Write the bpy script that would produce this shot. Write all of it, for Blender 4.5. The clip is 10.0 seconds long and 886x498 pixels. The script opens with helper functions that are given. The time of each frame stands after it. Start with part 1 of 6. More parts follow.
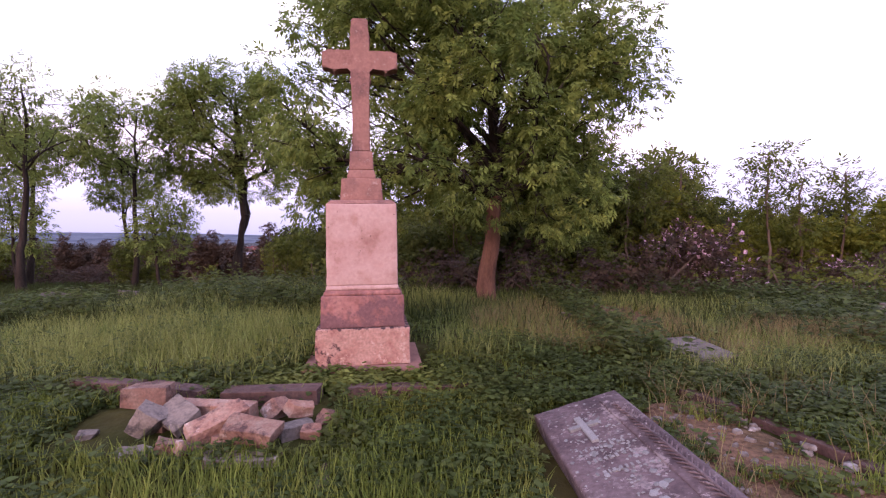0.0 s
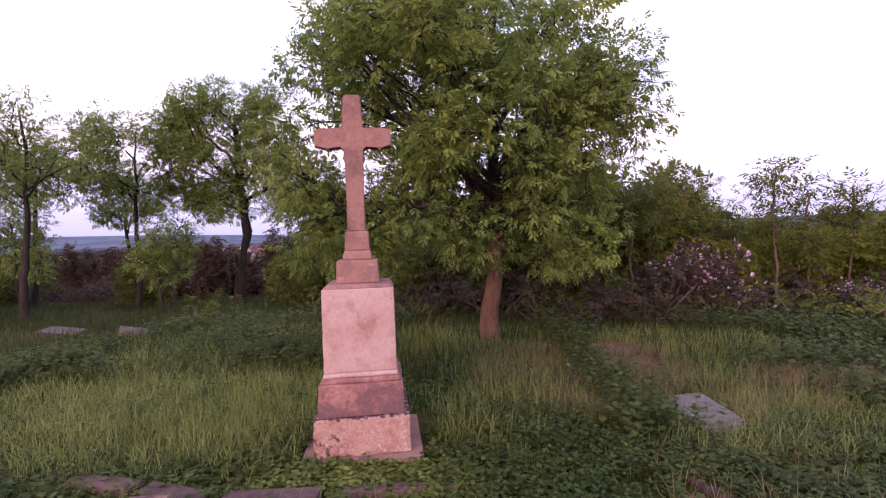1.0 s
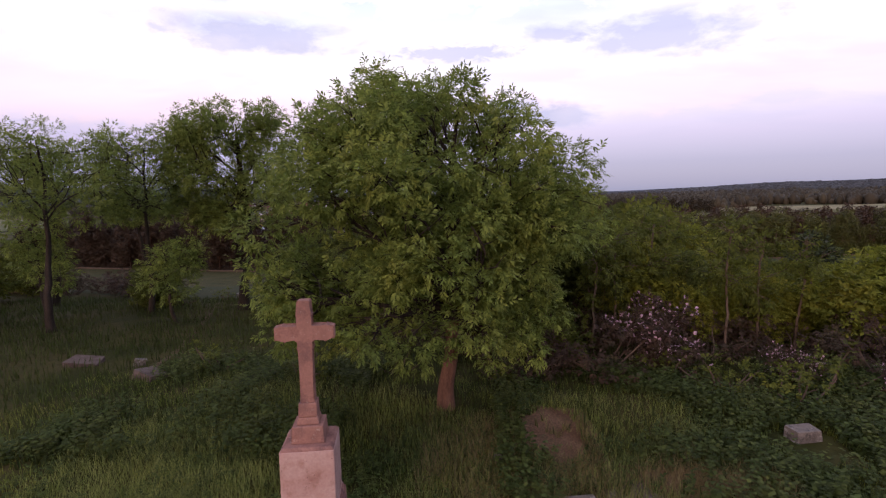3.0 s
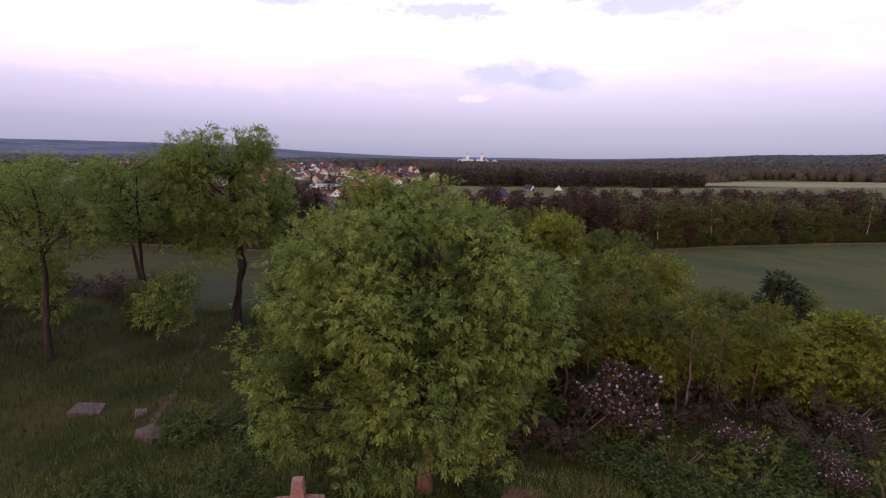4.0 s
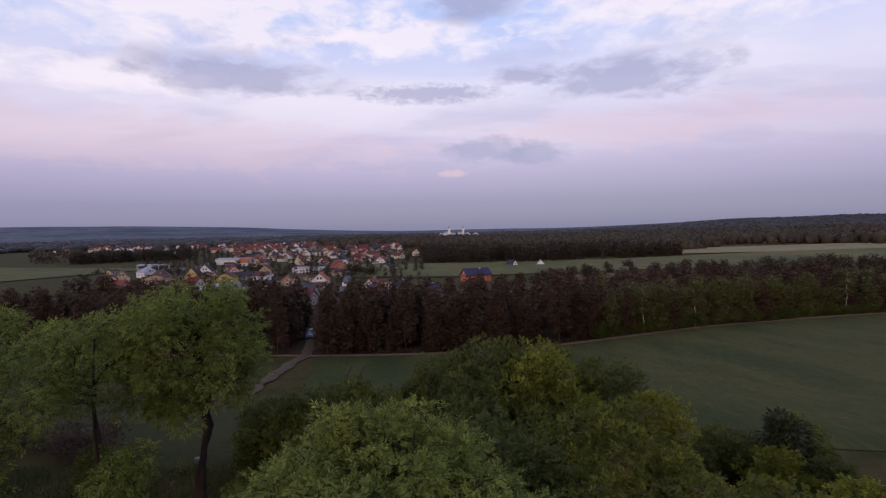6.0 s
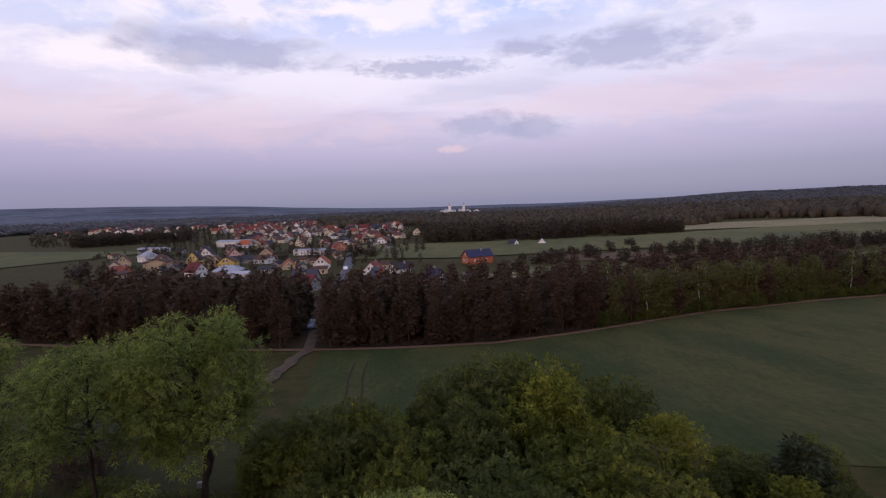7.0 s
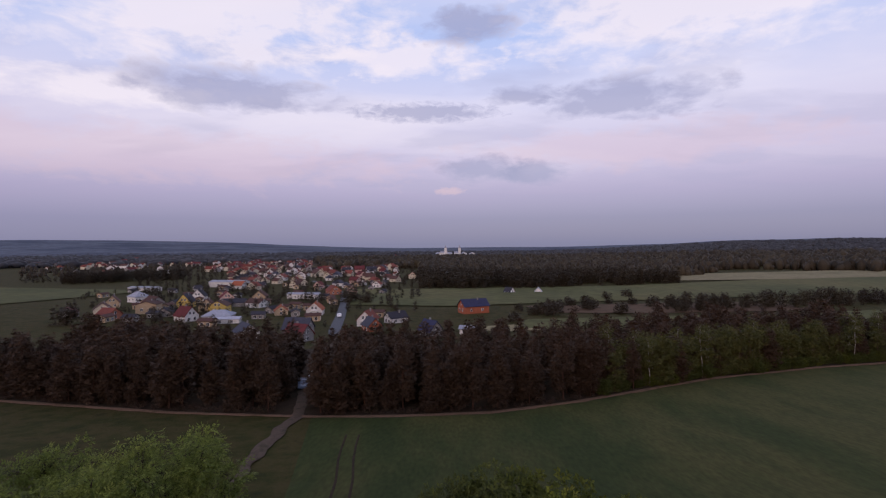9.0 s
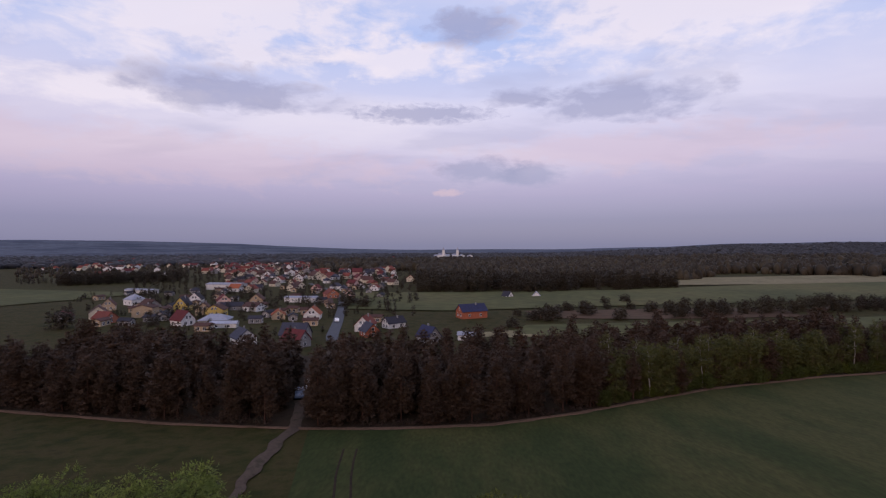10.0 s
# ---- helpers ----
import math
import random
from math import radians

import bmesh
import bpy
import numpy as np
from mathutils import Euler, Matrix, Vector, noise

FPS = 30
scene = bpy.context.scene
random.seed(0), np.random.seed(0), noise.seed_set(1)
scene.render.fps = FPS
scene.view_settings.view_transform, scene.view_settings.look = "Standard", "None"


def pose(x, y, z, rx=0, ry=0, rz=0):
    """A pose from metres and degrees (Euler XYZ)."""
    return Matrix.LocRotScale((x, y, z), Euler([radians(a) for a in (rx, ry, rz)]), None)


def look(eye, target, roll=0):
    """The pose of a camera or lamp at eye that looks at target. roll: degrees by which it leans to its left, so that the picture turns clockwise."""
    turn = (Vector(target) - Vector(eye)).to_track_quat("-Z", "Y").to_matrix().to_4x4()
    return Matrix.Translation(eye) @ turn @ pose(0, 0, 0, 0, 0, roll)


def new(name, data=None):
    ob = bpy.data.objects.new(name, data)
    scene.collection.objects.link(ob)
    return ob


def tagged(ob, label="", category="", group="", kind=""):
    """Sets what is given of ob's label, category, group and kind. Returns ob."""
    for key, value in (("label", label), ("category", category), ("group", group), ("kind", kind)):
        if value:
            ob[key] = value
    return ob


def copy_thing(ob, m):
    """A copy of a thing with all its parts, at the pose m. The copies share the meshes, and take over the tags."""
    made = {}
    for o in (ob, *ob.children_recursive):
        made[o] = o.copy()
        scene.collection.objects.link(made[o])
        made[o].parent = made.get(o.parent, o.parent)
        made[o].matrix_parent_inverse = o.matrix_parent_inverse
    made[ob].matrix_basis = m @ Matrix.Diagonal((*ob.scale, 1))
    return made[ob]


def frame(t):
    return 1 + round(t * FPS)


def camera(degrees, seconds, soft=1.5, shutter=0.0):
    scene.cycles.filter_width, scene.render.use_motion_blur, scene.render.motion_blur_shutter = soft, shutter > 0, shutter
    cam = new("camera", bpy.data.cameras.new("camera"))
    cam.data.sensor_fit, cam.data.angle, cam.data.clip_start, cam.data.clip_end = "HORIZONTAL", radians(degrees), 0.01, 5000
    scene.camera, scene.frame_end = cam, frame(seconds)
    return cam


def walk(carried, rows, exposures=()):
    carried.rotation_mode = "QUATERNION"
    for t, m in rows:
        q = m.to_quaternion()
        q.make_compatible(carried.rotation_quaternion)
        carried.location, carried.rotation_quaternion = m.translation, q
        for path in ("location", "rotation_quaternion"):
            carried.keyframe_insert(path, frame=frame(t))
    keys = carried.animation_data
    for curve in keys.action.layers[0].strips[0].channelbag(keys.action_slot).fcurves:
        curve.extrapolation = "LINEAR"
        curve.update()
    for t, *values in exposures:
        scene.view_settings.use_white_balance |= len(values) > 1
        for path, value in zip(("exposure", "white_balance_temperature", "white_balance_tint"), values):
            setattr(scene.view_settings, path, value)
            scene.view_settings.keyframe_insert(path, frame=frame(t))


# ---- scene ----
cam = camera(84.3, 10.0, soft=1.25)
PATH = [
    (0, (0.151, 1.123, 1.170), (0.045, 3.120, 1.124), -0.68),
    (0.5, (0.144, 1.279, 1.564), (0.032, 3.275, 1.520), -1.52),
    (1, (0.218, 1.281, 2.027), (0.095, 3.276, 1.964), -1.96),
    (1.5, (0.464, 1.028, 2.519), (0.323, 3.022, 2.468), -1.89),
    (2, (0.792, 0.710, 3.130), (0.635, 2.703, 3.088), -3.25),
    (2.2, (0.909, 0.537, 3.378), (0.744, 2.529, 3.337), -3.52),
    (3.3, (1.530, 0.047, 5.689), (1.368, 2.015, 5.375), 0.30),
    (3.5, (1.581, -0.033, 6.373), (1.428, 1.931, 6.029), 0.73),
    (4, (1.605, -0.156, 8.309), (1.475, 1.803, 7.929), 0.80),
    (4.5, (1.615, -0.032, 9.835), (1.497, 1.918, 9.409), -0.72),
    (4.8, (1.687, 0.141, 10.279), (1.567, 2.093, 9.860), -1.51),
    (4.9, (1.709, 0.214, 10.393), (1.601, 2.190, 10.103), -1.85),
    (5, (1.727, 0.294, 10.498), (1.626, 2.283, 10.314), -2.27),
    (5.1, (1.739, 0.380, 10.601), (1.648, 2.373, 10.465), -2.88),
    (5.3, (1.748, 0.570, 10.807), (1.667, 2.567, 10.727), -3.75),
    (5.5, (1.741, 0.778, 11.037), (1.662, 2.775, 10.964), -3.55),
    (5.7, (1.729, 0.997, 11.308), (1.662, 2.994, 11.226), -1.03),
    (6.8, (1.593, 2.353, 13.713), (1.527, 4.349, 13.604), -1.96),
    (7, (1.551, 2.598, 14.158), (1.479, 4.588, 13.972), -1.90),
    (7.2, (1.507, 2.838, 14.597), (1.438, 4.820, 14.340), -0.77),
    (7.5, (1.437, 3.182, 15.224), (1.368, 5.154, 14.898), 1.21),
    (7.7, (1.384, 3.383, 15.582), (1.321, 5.353, 15.245), 1.65),
    (7.9, (1.328, 3.572, 15.908), (1.265, 5.543, 15.572), 1.58),
    (8, (1.297, 3.663, 16.061), (1.231, 5.645, 15.798), 1.37),
    (8.1, (1.265, 3.751, 16.206), (1.197, 5.743, 16.040), 1.03),
    (8.3, (1.196, 3.921, 16.481), (1.130, 5.918, 16.392), 0.25),
    (8.5, (1.128, 4.087, 16.748), (1.069, 6.086, 16.692), -0.36),
    (9, (0.984, 4.507, 17.421), (0.935, 6.506, 17.401), -0.50),
    (9.5, (0.851, 4.879, 18.078), (0.808, 6.878, 18.062), -0.49),
    (10, (0.725, 5.198, 18.696), (0.685, 7.197, 18.683), -0.22),
]
EXPOSURES = [(0, 0.72, 6350, 31), (1.0, 0.72, 6350, 30), (1.5, 0.48, 6450, 26), (2.0, 0.06, 6600, 22), (3.5, -0.15, 6800, 16), (4.5, 0.02, 6700, 17), (5.0, -0.2, 6600, 17), (5.5, -0.76, 6450, 18), (7.0, -0.67, 6500, 18), (7.5, -0.30, 6600, 18), (8.0, -0.25, 6600, 18), (8.6, -0.75, 6450, 18), (10.0, -0.88, 6400, 19)]
walk(cam, [(t, look(eye, target, roll)) for t, eye, target, roll in PATH], EXPOSURES)

# world: dusk sky, thin broken cloud, low soft sun behind the viewer
SUN_EL, SUN_AZ = 14.0, 200.0
world = bpy.data.worlds.new("dusk_sky")
scene.world = world
world.use_nodes = True
wn, wl = world.node_tree.nodes, world.node_tree.links
wn.clear()


def wnode(kind, **props):
    n = wn.new(kind)
    for k, v in props.items():
        n.inputs[k].default_value = v
    return n


def ramp(nodes, stops, interp="LINEAR"):
    r = nodes.new("ShaderNodeValToRGB")
    r.color_ramp.interpolation = interp
    while len(r.color_ramp.elements) < len(stops):
        r.color_ramp.elements.new(0.5)
    for e, (p, c) in zip(r.color_ramp.elements, stops):
        e.position, e.color = p, (*c, 1) if len(c) == 3 else c
    return r


w_out = wn.new("ShaderNodeOutputWorld")
w_bg = wnode("ShaderNodeBackground", Strength=1.2)
w_sky_bg = wnode("ShaderNodeBackground", Strength=0.025)
w_add = wn.new("ShaderNodeAddShader")
w_sky = wn.new("ShaderNodeTexSky")
w_sky.sky_type, w_sky.sun_disc = "NISHITA", False
w_sky.sun_elevation, w_sky.sun_rotation = radians(SUN_EL), radians(SUN_AZ)
w_tc = wn.new("ShaderNodeTexCoord")
w_sep = wn.new("ShaderNodeSeparateXYZ")
wl.new(w_tc.outputs["Generated"], w_sep.inputs[0])
# base colour by height above the horizon
w_grad = ramp(wn, [(0.0, (0.285, 0.305, 0.48)), (0.05, (0.355, 0.35, 0.56)), (0.10, (0.57, 0.51, 0.74)), (0.16, (0.82, 0.74, 0.95)), (0.25, (0.98, 0.96, 1.15)), (0.38, (0.66, 0.82, 1.22)), (0.75, (0.50, 0.67, 1.12))])
wl.new(w_sep.outputs["Z"], w_grad.inputs[0])
# the cloud sheet lies on a level plane far overhead
w_z = wn.new("ShaderNodeMath"); w_z.operation = "ADD"; w_z.inputs[1].default_value = 0.12
wl.new(w_sep.outputs["Z"], w_z.inputs[0])
w_div = wn.new("ShaderNodeVectorMath"); w_div.operation = "DIVIDE"
w_comb = wn.new("ShaderNodeCombineXYZ")
for k in "XYZ":
    wl.new(w_z.outputs[0], w_comb.inputs[k])
wl.new(w_tc.outputs["Generated"], w_div.inputs[0])
wl.new(w_comb.outputs[0], w_div.inputs[1])
w_map = wn.new("ShaderNodeMapping")
w_map.inputs["Location"].default_value = (0.35, 0.2, 0.0)
w_map.inputs["Scale"].default_value = (0.55, 0.95, 0.0)
wl.new(w_div.outputs[0], w_map.inputs[0])
w_n1 = wnode("ShaderNodeTexNoise", Scale=1.9, Detail=7.0, Roughness=0.5, Distortion=0.1)
w_n2 = wnode("ShaderNodeTexNoise", Scale=1.0, Detail=7.0, Roughness=0.5, Distortion=0.05)
wl.new(w_map.outputs[0], w_n1.inputs[0])
w_map2 = wn.new("ShaderNodeMapping")
w_map2.inputs["Location"].default_value = (4.1, 7.7, 2.0)
wl.new(w_map.outputs[0], w_map2.inputs[0])
wl.new(w_map2.outputs[0], w_n2.inputs[0])
w_white = ramp(wn, [(0.46, (0, 0, 0)), (0.66, (1, 1, 1))])
w_grey = ramp(wn, [(0.50, (0, 0, 0)), (0.60, (1, 1, 1))])
wl.new(w_n2.outputs[0], w_white.inputs[0])
wl.new(w_n1.outputs[0], w_grey.inputs[0])
w_hi = ramp(wn, [(0.10, (0, 0, 0)), (0.30, (1, 1, 1))])
wl.new(w_sep.outputs["Z"], w_hi.inputs[0])
w_lo = ramp(wn, [(0.04, (0, 0, 0)), (0.16, (1, 1, 1))])
wl.new(w_sep.outputs["Z"], w_lo.inputs[0])


def wmath(op, a, b):
    n = wn.new("ShaderNodeMath"); n.operation = op
    for i, v in enumerate((a, b)):
        if isinstance(v, float):
            n.inputs[i].default_value = v
        else:
            wl.new(v, n.inputs[i])
    return n.outputs[0]


def wmix(fac, a, b):
    n = wn.new("ShaderNodeMix"); n.data_type = "RGBA"
    wl.new(fac, n.inputs[0])
    for i, v in ((6, a), (7, b)):
        if isinstance(v, tuple):
            n.inputs[i].default_value = (*v, 1)
        else:
            wl.new(v, n.inputs[i])
    return n.outputs[2]


# single clouds by bearing and height (radians), broken up by noise
w_az = wn.new("ShaderNodeMath"); w_az.operation = "ARCTAN2"
wl.new(w_sep.outputs["X"], w_az.inputs[0]); wl.new(w_sep.outputs["Y"], w_az.inputs[1])
w_el = wn.new("ShaderNodeMath"); w_el.operation = "ARCSINE"
wl.new(w_sep.outputs["Z"], w_el.inputs[0])
w_pole = wn.new("ShaderNodeCombineXYZ")
wl.new(w_az.outputs[0], w_pole.inputs[0]); wl.new(w_el.outputs[0], w_pole.inputs[1])
w_fray_map = wn.new("ShaderNodeMapping"); w_fray_map.inputs["Scale"].default_value = (1.0, 2.2, 1.0)
wl.new(w_pole.outputs[0], w_fray_map.inputs[0])
w_fray = wnode("ShaderNodeTexNoise", Scale=11.0, Detail=10.0, Roughness=0.6, Distortion=0.2)
wl.new(w_fray_map.outputs[0], w_fray.inputs[0])
w_wisp = wnode("ShaderNodeTexNoise", Scale=42.0, Detail=8.0, Roughness=0.6, Distortion=0.6)
wl.new(w_fray_map.outputs[0], w_wisp.inputs[0])


def cloud(az, el, wa, we, lo=0.05, hi=0.75):
    sub = wn.new("ShaderNodeVectorMath"); sub.operation = "SUBTRACT"; sub.inputs[1].default_value = (az, el, 0)
    div = wn.new("ShaderNodeVectorMath"); div.operation = "DIVIDE"; div.inputs[1].default_value = (wa, we, 1)
    ln = wn.new("ShaderNodeVectorMath"); ln.operation = "LENGTH"
    wl.new(w_pole.outputs[0], sub.inputs[0]); wl.new(sub.outputs[0], div.inputs[0]); wl.new(div.outputs[0], ln.inputs[0])
    mass = wmath("SUBTRACT", 1.35, ln.outputs["Value"])
    tex = w_wisp if we < 0.02 else w_fray
    fray = wmath("MULTIPLY", wmath("SUBTRACT", tex.outputs[0], 0.5), 2.2 if we < 0.02 else 3.0)
    r = ramp(wn, [(lo, (0, 0, 0)), (hi, (1, 1, 1))])
    wl.new(wmath("ADD", mass, fray), r.inputs[0])
    return r.outputs[0]


WHITE, GREY, PINK = (1.28, 1.20, 1.24), (0.45, 0.46, 0.68), (1.02, 0.74, 0.78)
c1 = wmix(wmath("MULTIPLY", wmath("MULTIPLY", w_white.outputs[0], w_hi.outputs[0]), 0.75), w_grad.outputs[0], WHITE)
c2 = wmix(wmath("MULTIPLY", wmath("MULTIPLY", w_grey.outputs[0], w_lo.outputs[0]), 0.22), c1, GREY)
for tone, amount, blobs in ((WHITE, 0.8, [(-0.47, 0.43, 0.30, 0.11), (0.47, 0.42, 0.32, 0.08), (-0.1, 0.36, 0.16, 0.03), (-0.62, 0.26, 0.12, 0.03)]),
                            (PINK, 0.34, [(-0.55, 0.16, 0.42, 0.045), (0.35, 0.18, 0.3, 0.035)]),
                            (GREY, 0.66, [(-0.43, 0.285, 0.145, 0.033), (0.335, 0.27, 0.135, 0.032), (0.055, 0.152, 0.075, 0.024), (0.175, 0.143, 0.07, 0.02), (-0.06, 0.262, 0.13, 0.016), (0.04, 0.42, 0.09, 0.03), (0.14, 0.29, 0.06, 0.02), (-0.3, 0.50, 0.2, 0.03)]), (PINK, 0.55, [(-0.008, 0.108, 0.036, 0.009, 0.35, 1.5)])):
    for b in blobs:
        c2 = wmix(wmath("MULTIPLY", cloud(*b), amount), c2, tone)
wl.new(c2, w_bg.inputs[0])
wl.new(w_sky.outputs[0], w_sky_bg.inputs[0])
wl.new(w_bg.outputs[0], w_add.inputs[0])
wl.new(w_sky_bg.outputs[0], w_add.inputs[1])
wl.new(w_add.outputs[0], w_out.inputs[0])

sun = new("sun", bpy.data.lights.new("sun", "SUN"))
sun.data.energy, sun.data.angle, sun.data.color = 1.9, radians(25), (1.0, 0.73, 0.58)
_a, _e = radians(SUN_AZ), radians(SUN_EL)
sun.matrix_world = look((0, 0, 60), (-60 * math.sin(_a) * math.cos(_e), -60 * math.cos(_a) * math.cos(_e), 60 - 60 * math.sin(_e)))

# ---- materials ----


def material(name, stops, scale=4.0, rough=0.85, bump=0.3, bump_scale=None, metal=0.0, vary="", amount=0.25, fine=None, stretch=(1, 1, 1), spec=0.3, trans=0.0, dist=0.02, mottle=0.2, grime=None):
    """Noise-mixed colours, a second finer mottling, relief, and a change from piece to piece."""
    m = bpy.data.materials.new(name)
    m.use_nodes = True
    n, l = m.node_tree.nodes, m.node_tree.links
    b = n["Principled BSDF"]
    b.inputs["Roughness"].default_value, b.inputs["Metallic"].default_value = rough, metal
    b.inputs["Specular IOR Level"].default_value = spec
    tc = n.new("ShaderNodeTexCoord")
    mp = n.new("ShaderNodeMapping")
    mp.inputs["Scale"].default_value = stretch
    geo = n.new("ShaderNodeNewGeometry")
    l.new(geo.outputs["Position"], mp.inputs[0])
    n1 = n.new("ShaderNodeTexNoise")
    n1.inputs["Scale"].default_value, n1.inputs["Detail"].default_value, n1.inputs["Roughness"].default_value = scale, 6, 0.62
    l.new(mp.outputs[0], n1.inputs[0])
    r = ramp(n, [(0.28 + 0.44 * i / max(1, len(stops) - 1), c) for i, c in enumerate(stops)])
    l.new(n1.outputs[0], r.inputs[0])
    n2 = n.new("ShaderNodeTexNoise")
    n2.inputs["Scale"].default_value, n2.inputs["Detail"].default_value = fine or scale * 9, 4
    l.new(mp.outputs[0], n2.inputs[0])
    mul = n.new("ShaderNodeMapRange")
    mul.inputs["From Min"].default_value, mul.inputs["From Max"].default_value = 0.3, 0.7
    mul.inputs["To Min"].default_value, mul.inputs["To Max"].default_value = 1 - mottle, 1 + mottle
    l.new(n2.outputs[0], mul.inputs[0])
    val = mul.outputs[0]
    if vary:
        if vary == "island":
            src = geo.outputs["Random Per Island"]
        else:
            src = n.new("ShaderNodeObjectInfo").outputs["Random"]
        mr = n.new("ShaderNodeMapRange")
        mr.inputs["To Min"].default_value, mr.inputs["To Max"].default_value = 1 - amount, 1 + amount
        l.new(src, mr.inputs[0])
        mm = n.new("ShaderNodeMath"); mm.operation = "MULTIPLY"
        l.new(val, mm.inputs[0]); l.new(mr.outputs[0], mm.inputs[1])
        val = mm.outputs[0]
    hsv = n.new("ShaderNodeHueSaturation")
    base = r.outputs[0]
    for g_scale, lo, hi, g_col, slope, at in grime or ():
        # blotches of dirt or bare stone, more of them towards one side
        n4 = n.new("ShaderNodeTexNoise")
        n4.inputs["Scale"].default_value, n4.inputs["Detail"].default_value, n4.inputs["Roughness"].default_value = g_scale, 8, 0.68
        l.new(geo.outputs["Position"], n4.inputs[0])
        off = n.new("ShaderNodeVectorMath"); off.operation = "SUBTRACT"; off.inputs[1].default_value = at
        dot = n.new("ShaderNodeVectorMath"); dot.operation = "DOT_PRODUCT"; dot.inputs[1].default_value = slope
        l.new(geo.outputs["Position"], off.inputs[0]); l.new(off.outputs[0], dot.inputs[0])
        ad = n.new("ShaderNodeMath"); ad.operation = "ADD"
        l.new(n4.outputs[0], ad.inputs[0]); l.new(dot.outputs["Value"], ad.inputs[1])
        gr = ramp(n, [(lo, (0, 0, 0)), (hi, (1, 1, 1))])
        l.new(ad.outputs[0], gr.inputs[0])
        gm = n.new("ShaderNodeMix"); gm.data_type = "RGBA"
        l.new(gr.outputs[0], gm.inputs[0]); l.new(base, gm.inputs[6]); gm.inputs[7].default_value = (*g_col, 1)
        base = gm.outputs[2]
    l.new(base, hsv.inputs["Color"]); l.new(val, hsv.inputs["Value"])
    l.new(hsv.outputs[0], b.inputs["Base Color"])
    if trans:
        b.inputs["Transmission Weight"].default_value = 0
        tr = n.new("ShaderNodeBsdfTranslucent")
        l.new(hsv.outputs[0], tr.inputs[0])
        mx = n.new("ShaderNodeMixShader"); mx.inputs[0].default_value = trans
        l.new(b.outputs[0], mx.inputs[1]); l.new(tr.outputs[0], mx.inputs[2])
        l.new(mx.outputs[0], n["Material Output"].inputs[0])
    if bump:
        n3 = n.new("ShaderNodeTexNoise")
        n3.inputs["Scale"].default_value, n3.inputs["Detail"].default_value = bump_scale or scale * 6, 6
        l.new(mp.outputs[0], n3.inputs[0])
        bp = n.new("ShaderNodeBump")
        bp.inputs["Strength"].default_value, bp.inputs["Distance"].default_value = bump, dist
        l.new(n3.outputs[0], bp.inputs["Height"])
        l.new(bp.outputs[0], b.inputs["Normal"])
    return m


M = {}
M["meadow"] = material("meadow", [(0.018, 0.020, 0.005), (0.030, 0.030, 0.006), (0.051, 0.039, 0.012), (0.025, 0.024, 0.006)], 0.35, 0.95, 0.6, 9.0, fine=7.0, spec=0.1, dist=0.05)
M["crop"] = material("crop", [(0.024, 0.033, 0.009), (0.033, 0.041, 0.011), (0.060, 0.056, 0.017), (0.027, 0.037, 0.010)], 0.045, 0.95, 0.4, 3.0, fine=1.6, spec=0.1, dist=0.05, stretch=(1.6, 0.5, 1))
M["clearing"] = material("clearing", [(0.020, 0.024, 0.007), (0.029, 0.031, 0.010), (0.039, 0.037, 0.013)], 0.25, 0.95, 0.5, 6.0, fine=4.0, spec=0.1, dist=0.05)
M["far_meadow"] = material("far_meadow", [(0.054, 0.060, 0.024), (0.089, 0.087, 0.034), (0.120, 0.099, 0.041)], 0.012, 0.95, 0.0, fine=0.15, spec=0.1)
M["dry_field"] = material("dry_field", [(0.156, 0.126, 0.066), (0.204, 0.168, 0.090), (0.120, 0.108, 0.051)], 0.02, 0.95, 0.0, fine=0.2, spec=0.1)
M["brown_field"] = material("brown_field", [(0.068, 0.043, 0.027), (0.098, 0.061, 0.037), (0.050, 0.039, 0.021)], 0.03, 0.95, 0.0, fine=0.25, spec=0.1)
M["forest_floor"] = material("forest_floor", [(0.023, 0.015, 0.010), (0.038, 0.025, 0.015), (0.020, 0.017, 0.008)], 0.3, 0.95, 0.4, spec=0.1)
M["track"] = material("track", [(0.066, 0.046, 0.032), (0.092, 0.064, 0.046), (0.036, 0.032, 0.016)], 0.5, 0.95, 0.4, spec=0.1)
M["margin"] = material("margin", [(0.095, 0.055, 0.034), (0.135, 0.080, 0.050), (0.060, 0.042, 0.022)], 0.5, 0.95, 0.4, spec=0.1)
M["soil"] = material("soil", [(0.109, 0.055, 0.031), (0.154, 0.084, 0.050), (0.065, 0.047, 0.022)], 1.6, 0.95, 1.0, 32, fine=22, spec=0.1, dist=0.04, mottle=0.4)
# the blue-grey and its paler spots are distance haze mixed into the colour
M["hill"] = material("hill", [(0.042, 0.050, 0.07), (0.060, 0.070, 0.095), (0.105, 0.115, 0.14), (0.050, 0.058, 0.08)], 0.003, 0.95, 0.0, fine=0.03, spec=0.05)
M["asphalt"] = material("asphalt", [(0.075, 0.075, 0.083), (0.098, 0.098, 0.105)], 0.4, 0.9, 0.2, spec=0.2)
M["red_stone"] = material("red_stone", [(0.189, 0.083, 0.065), (0.252, 0.120, 0.094), (0.214, 0.100, 0.078)], 5.0, 0.85, 0.35, 60, fine=40, dist=0.005, mottle=0.12, grime=[(3.5, 0.50, 0.68, (0.13, 0.062, 0.055), (0, 0, 0), (0, 0, 0)), (14.0, 0.60, 0.68, (0.30, 0.19, 0.16), (0, 0, 0), (0, 0, 0))])
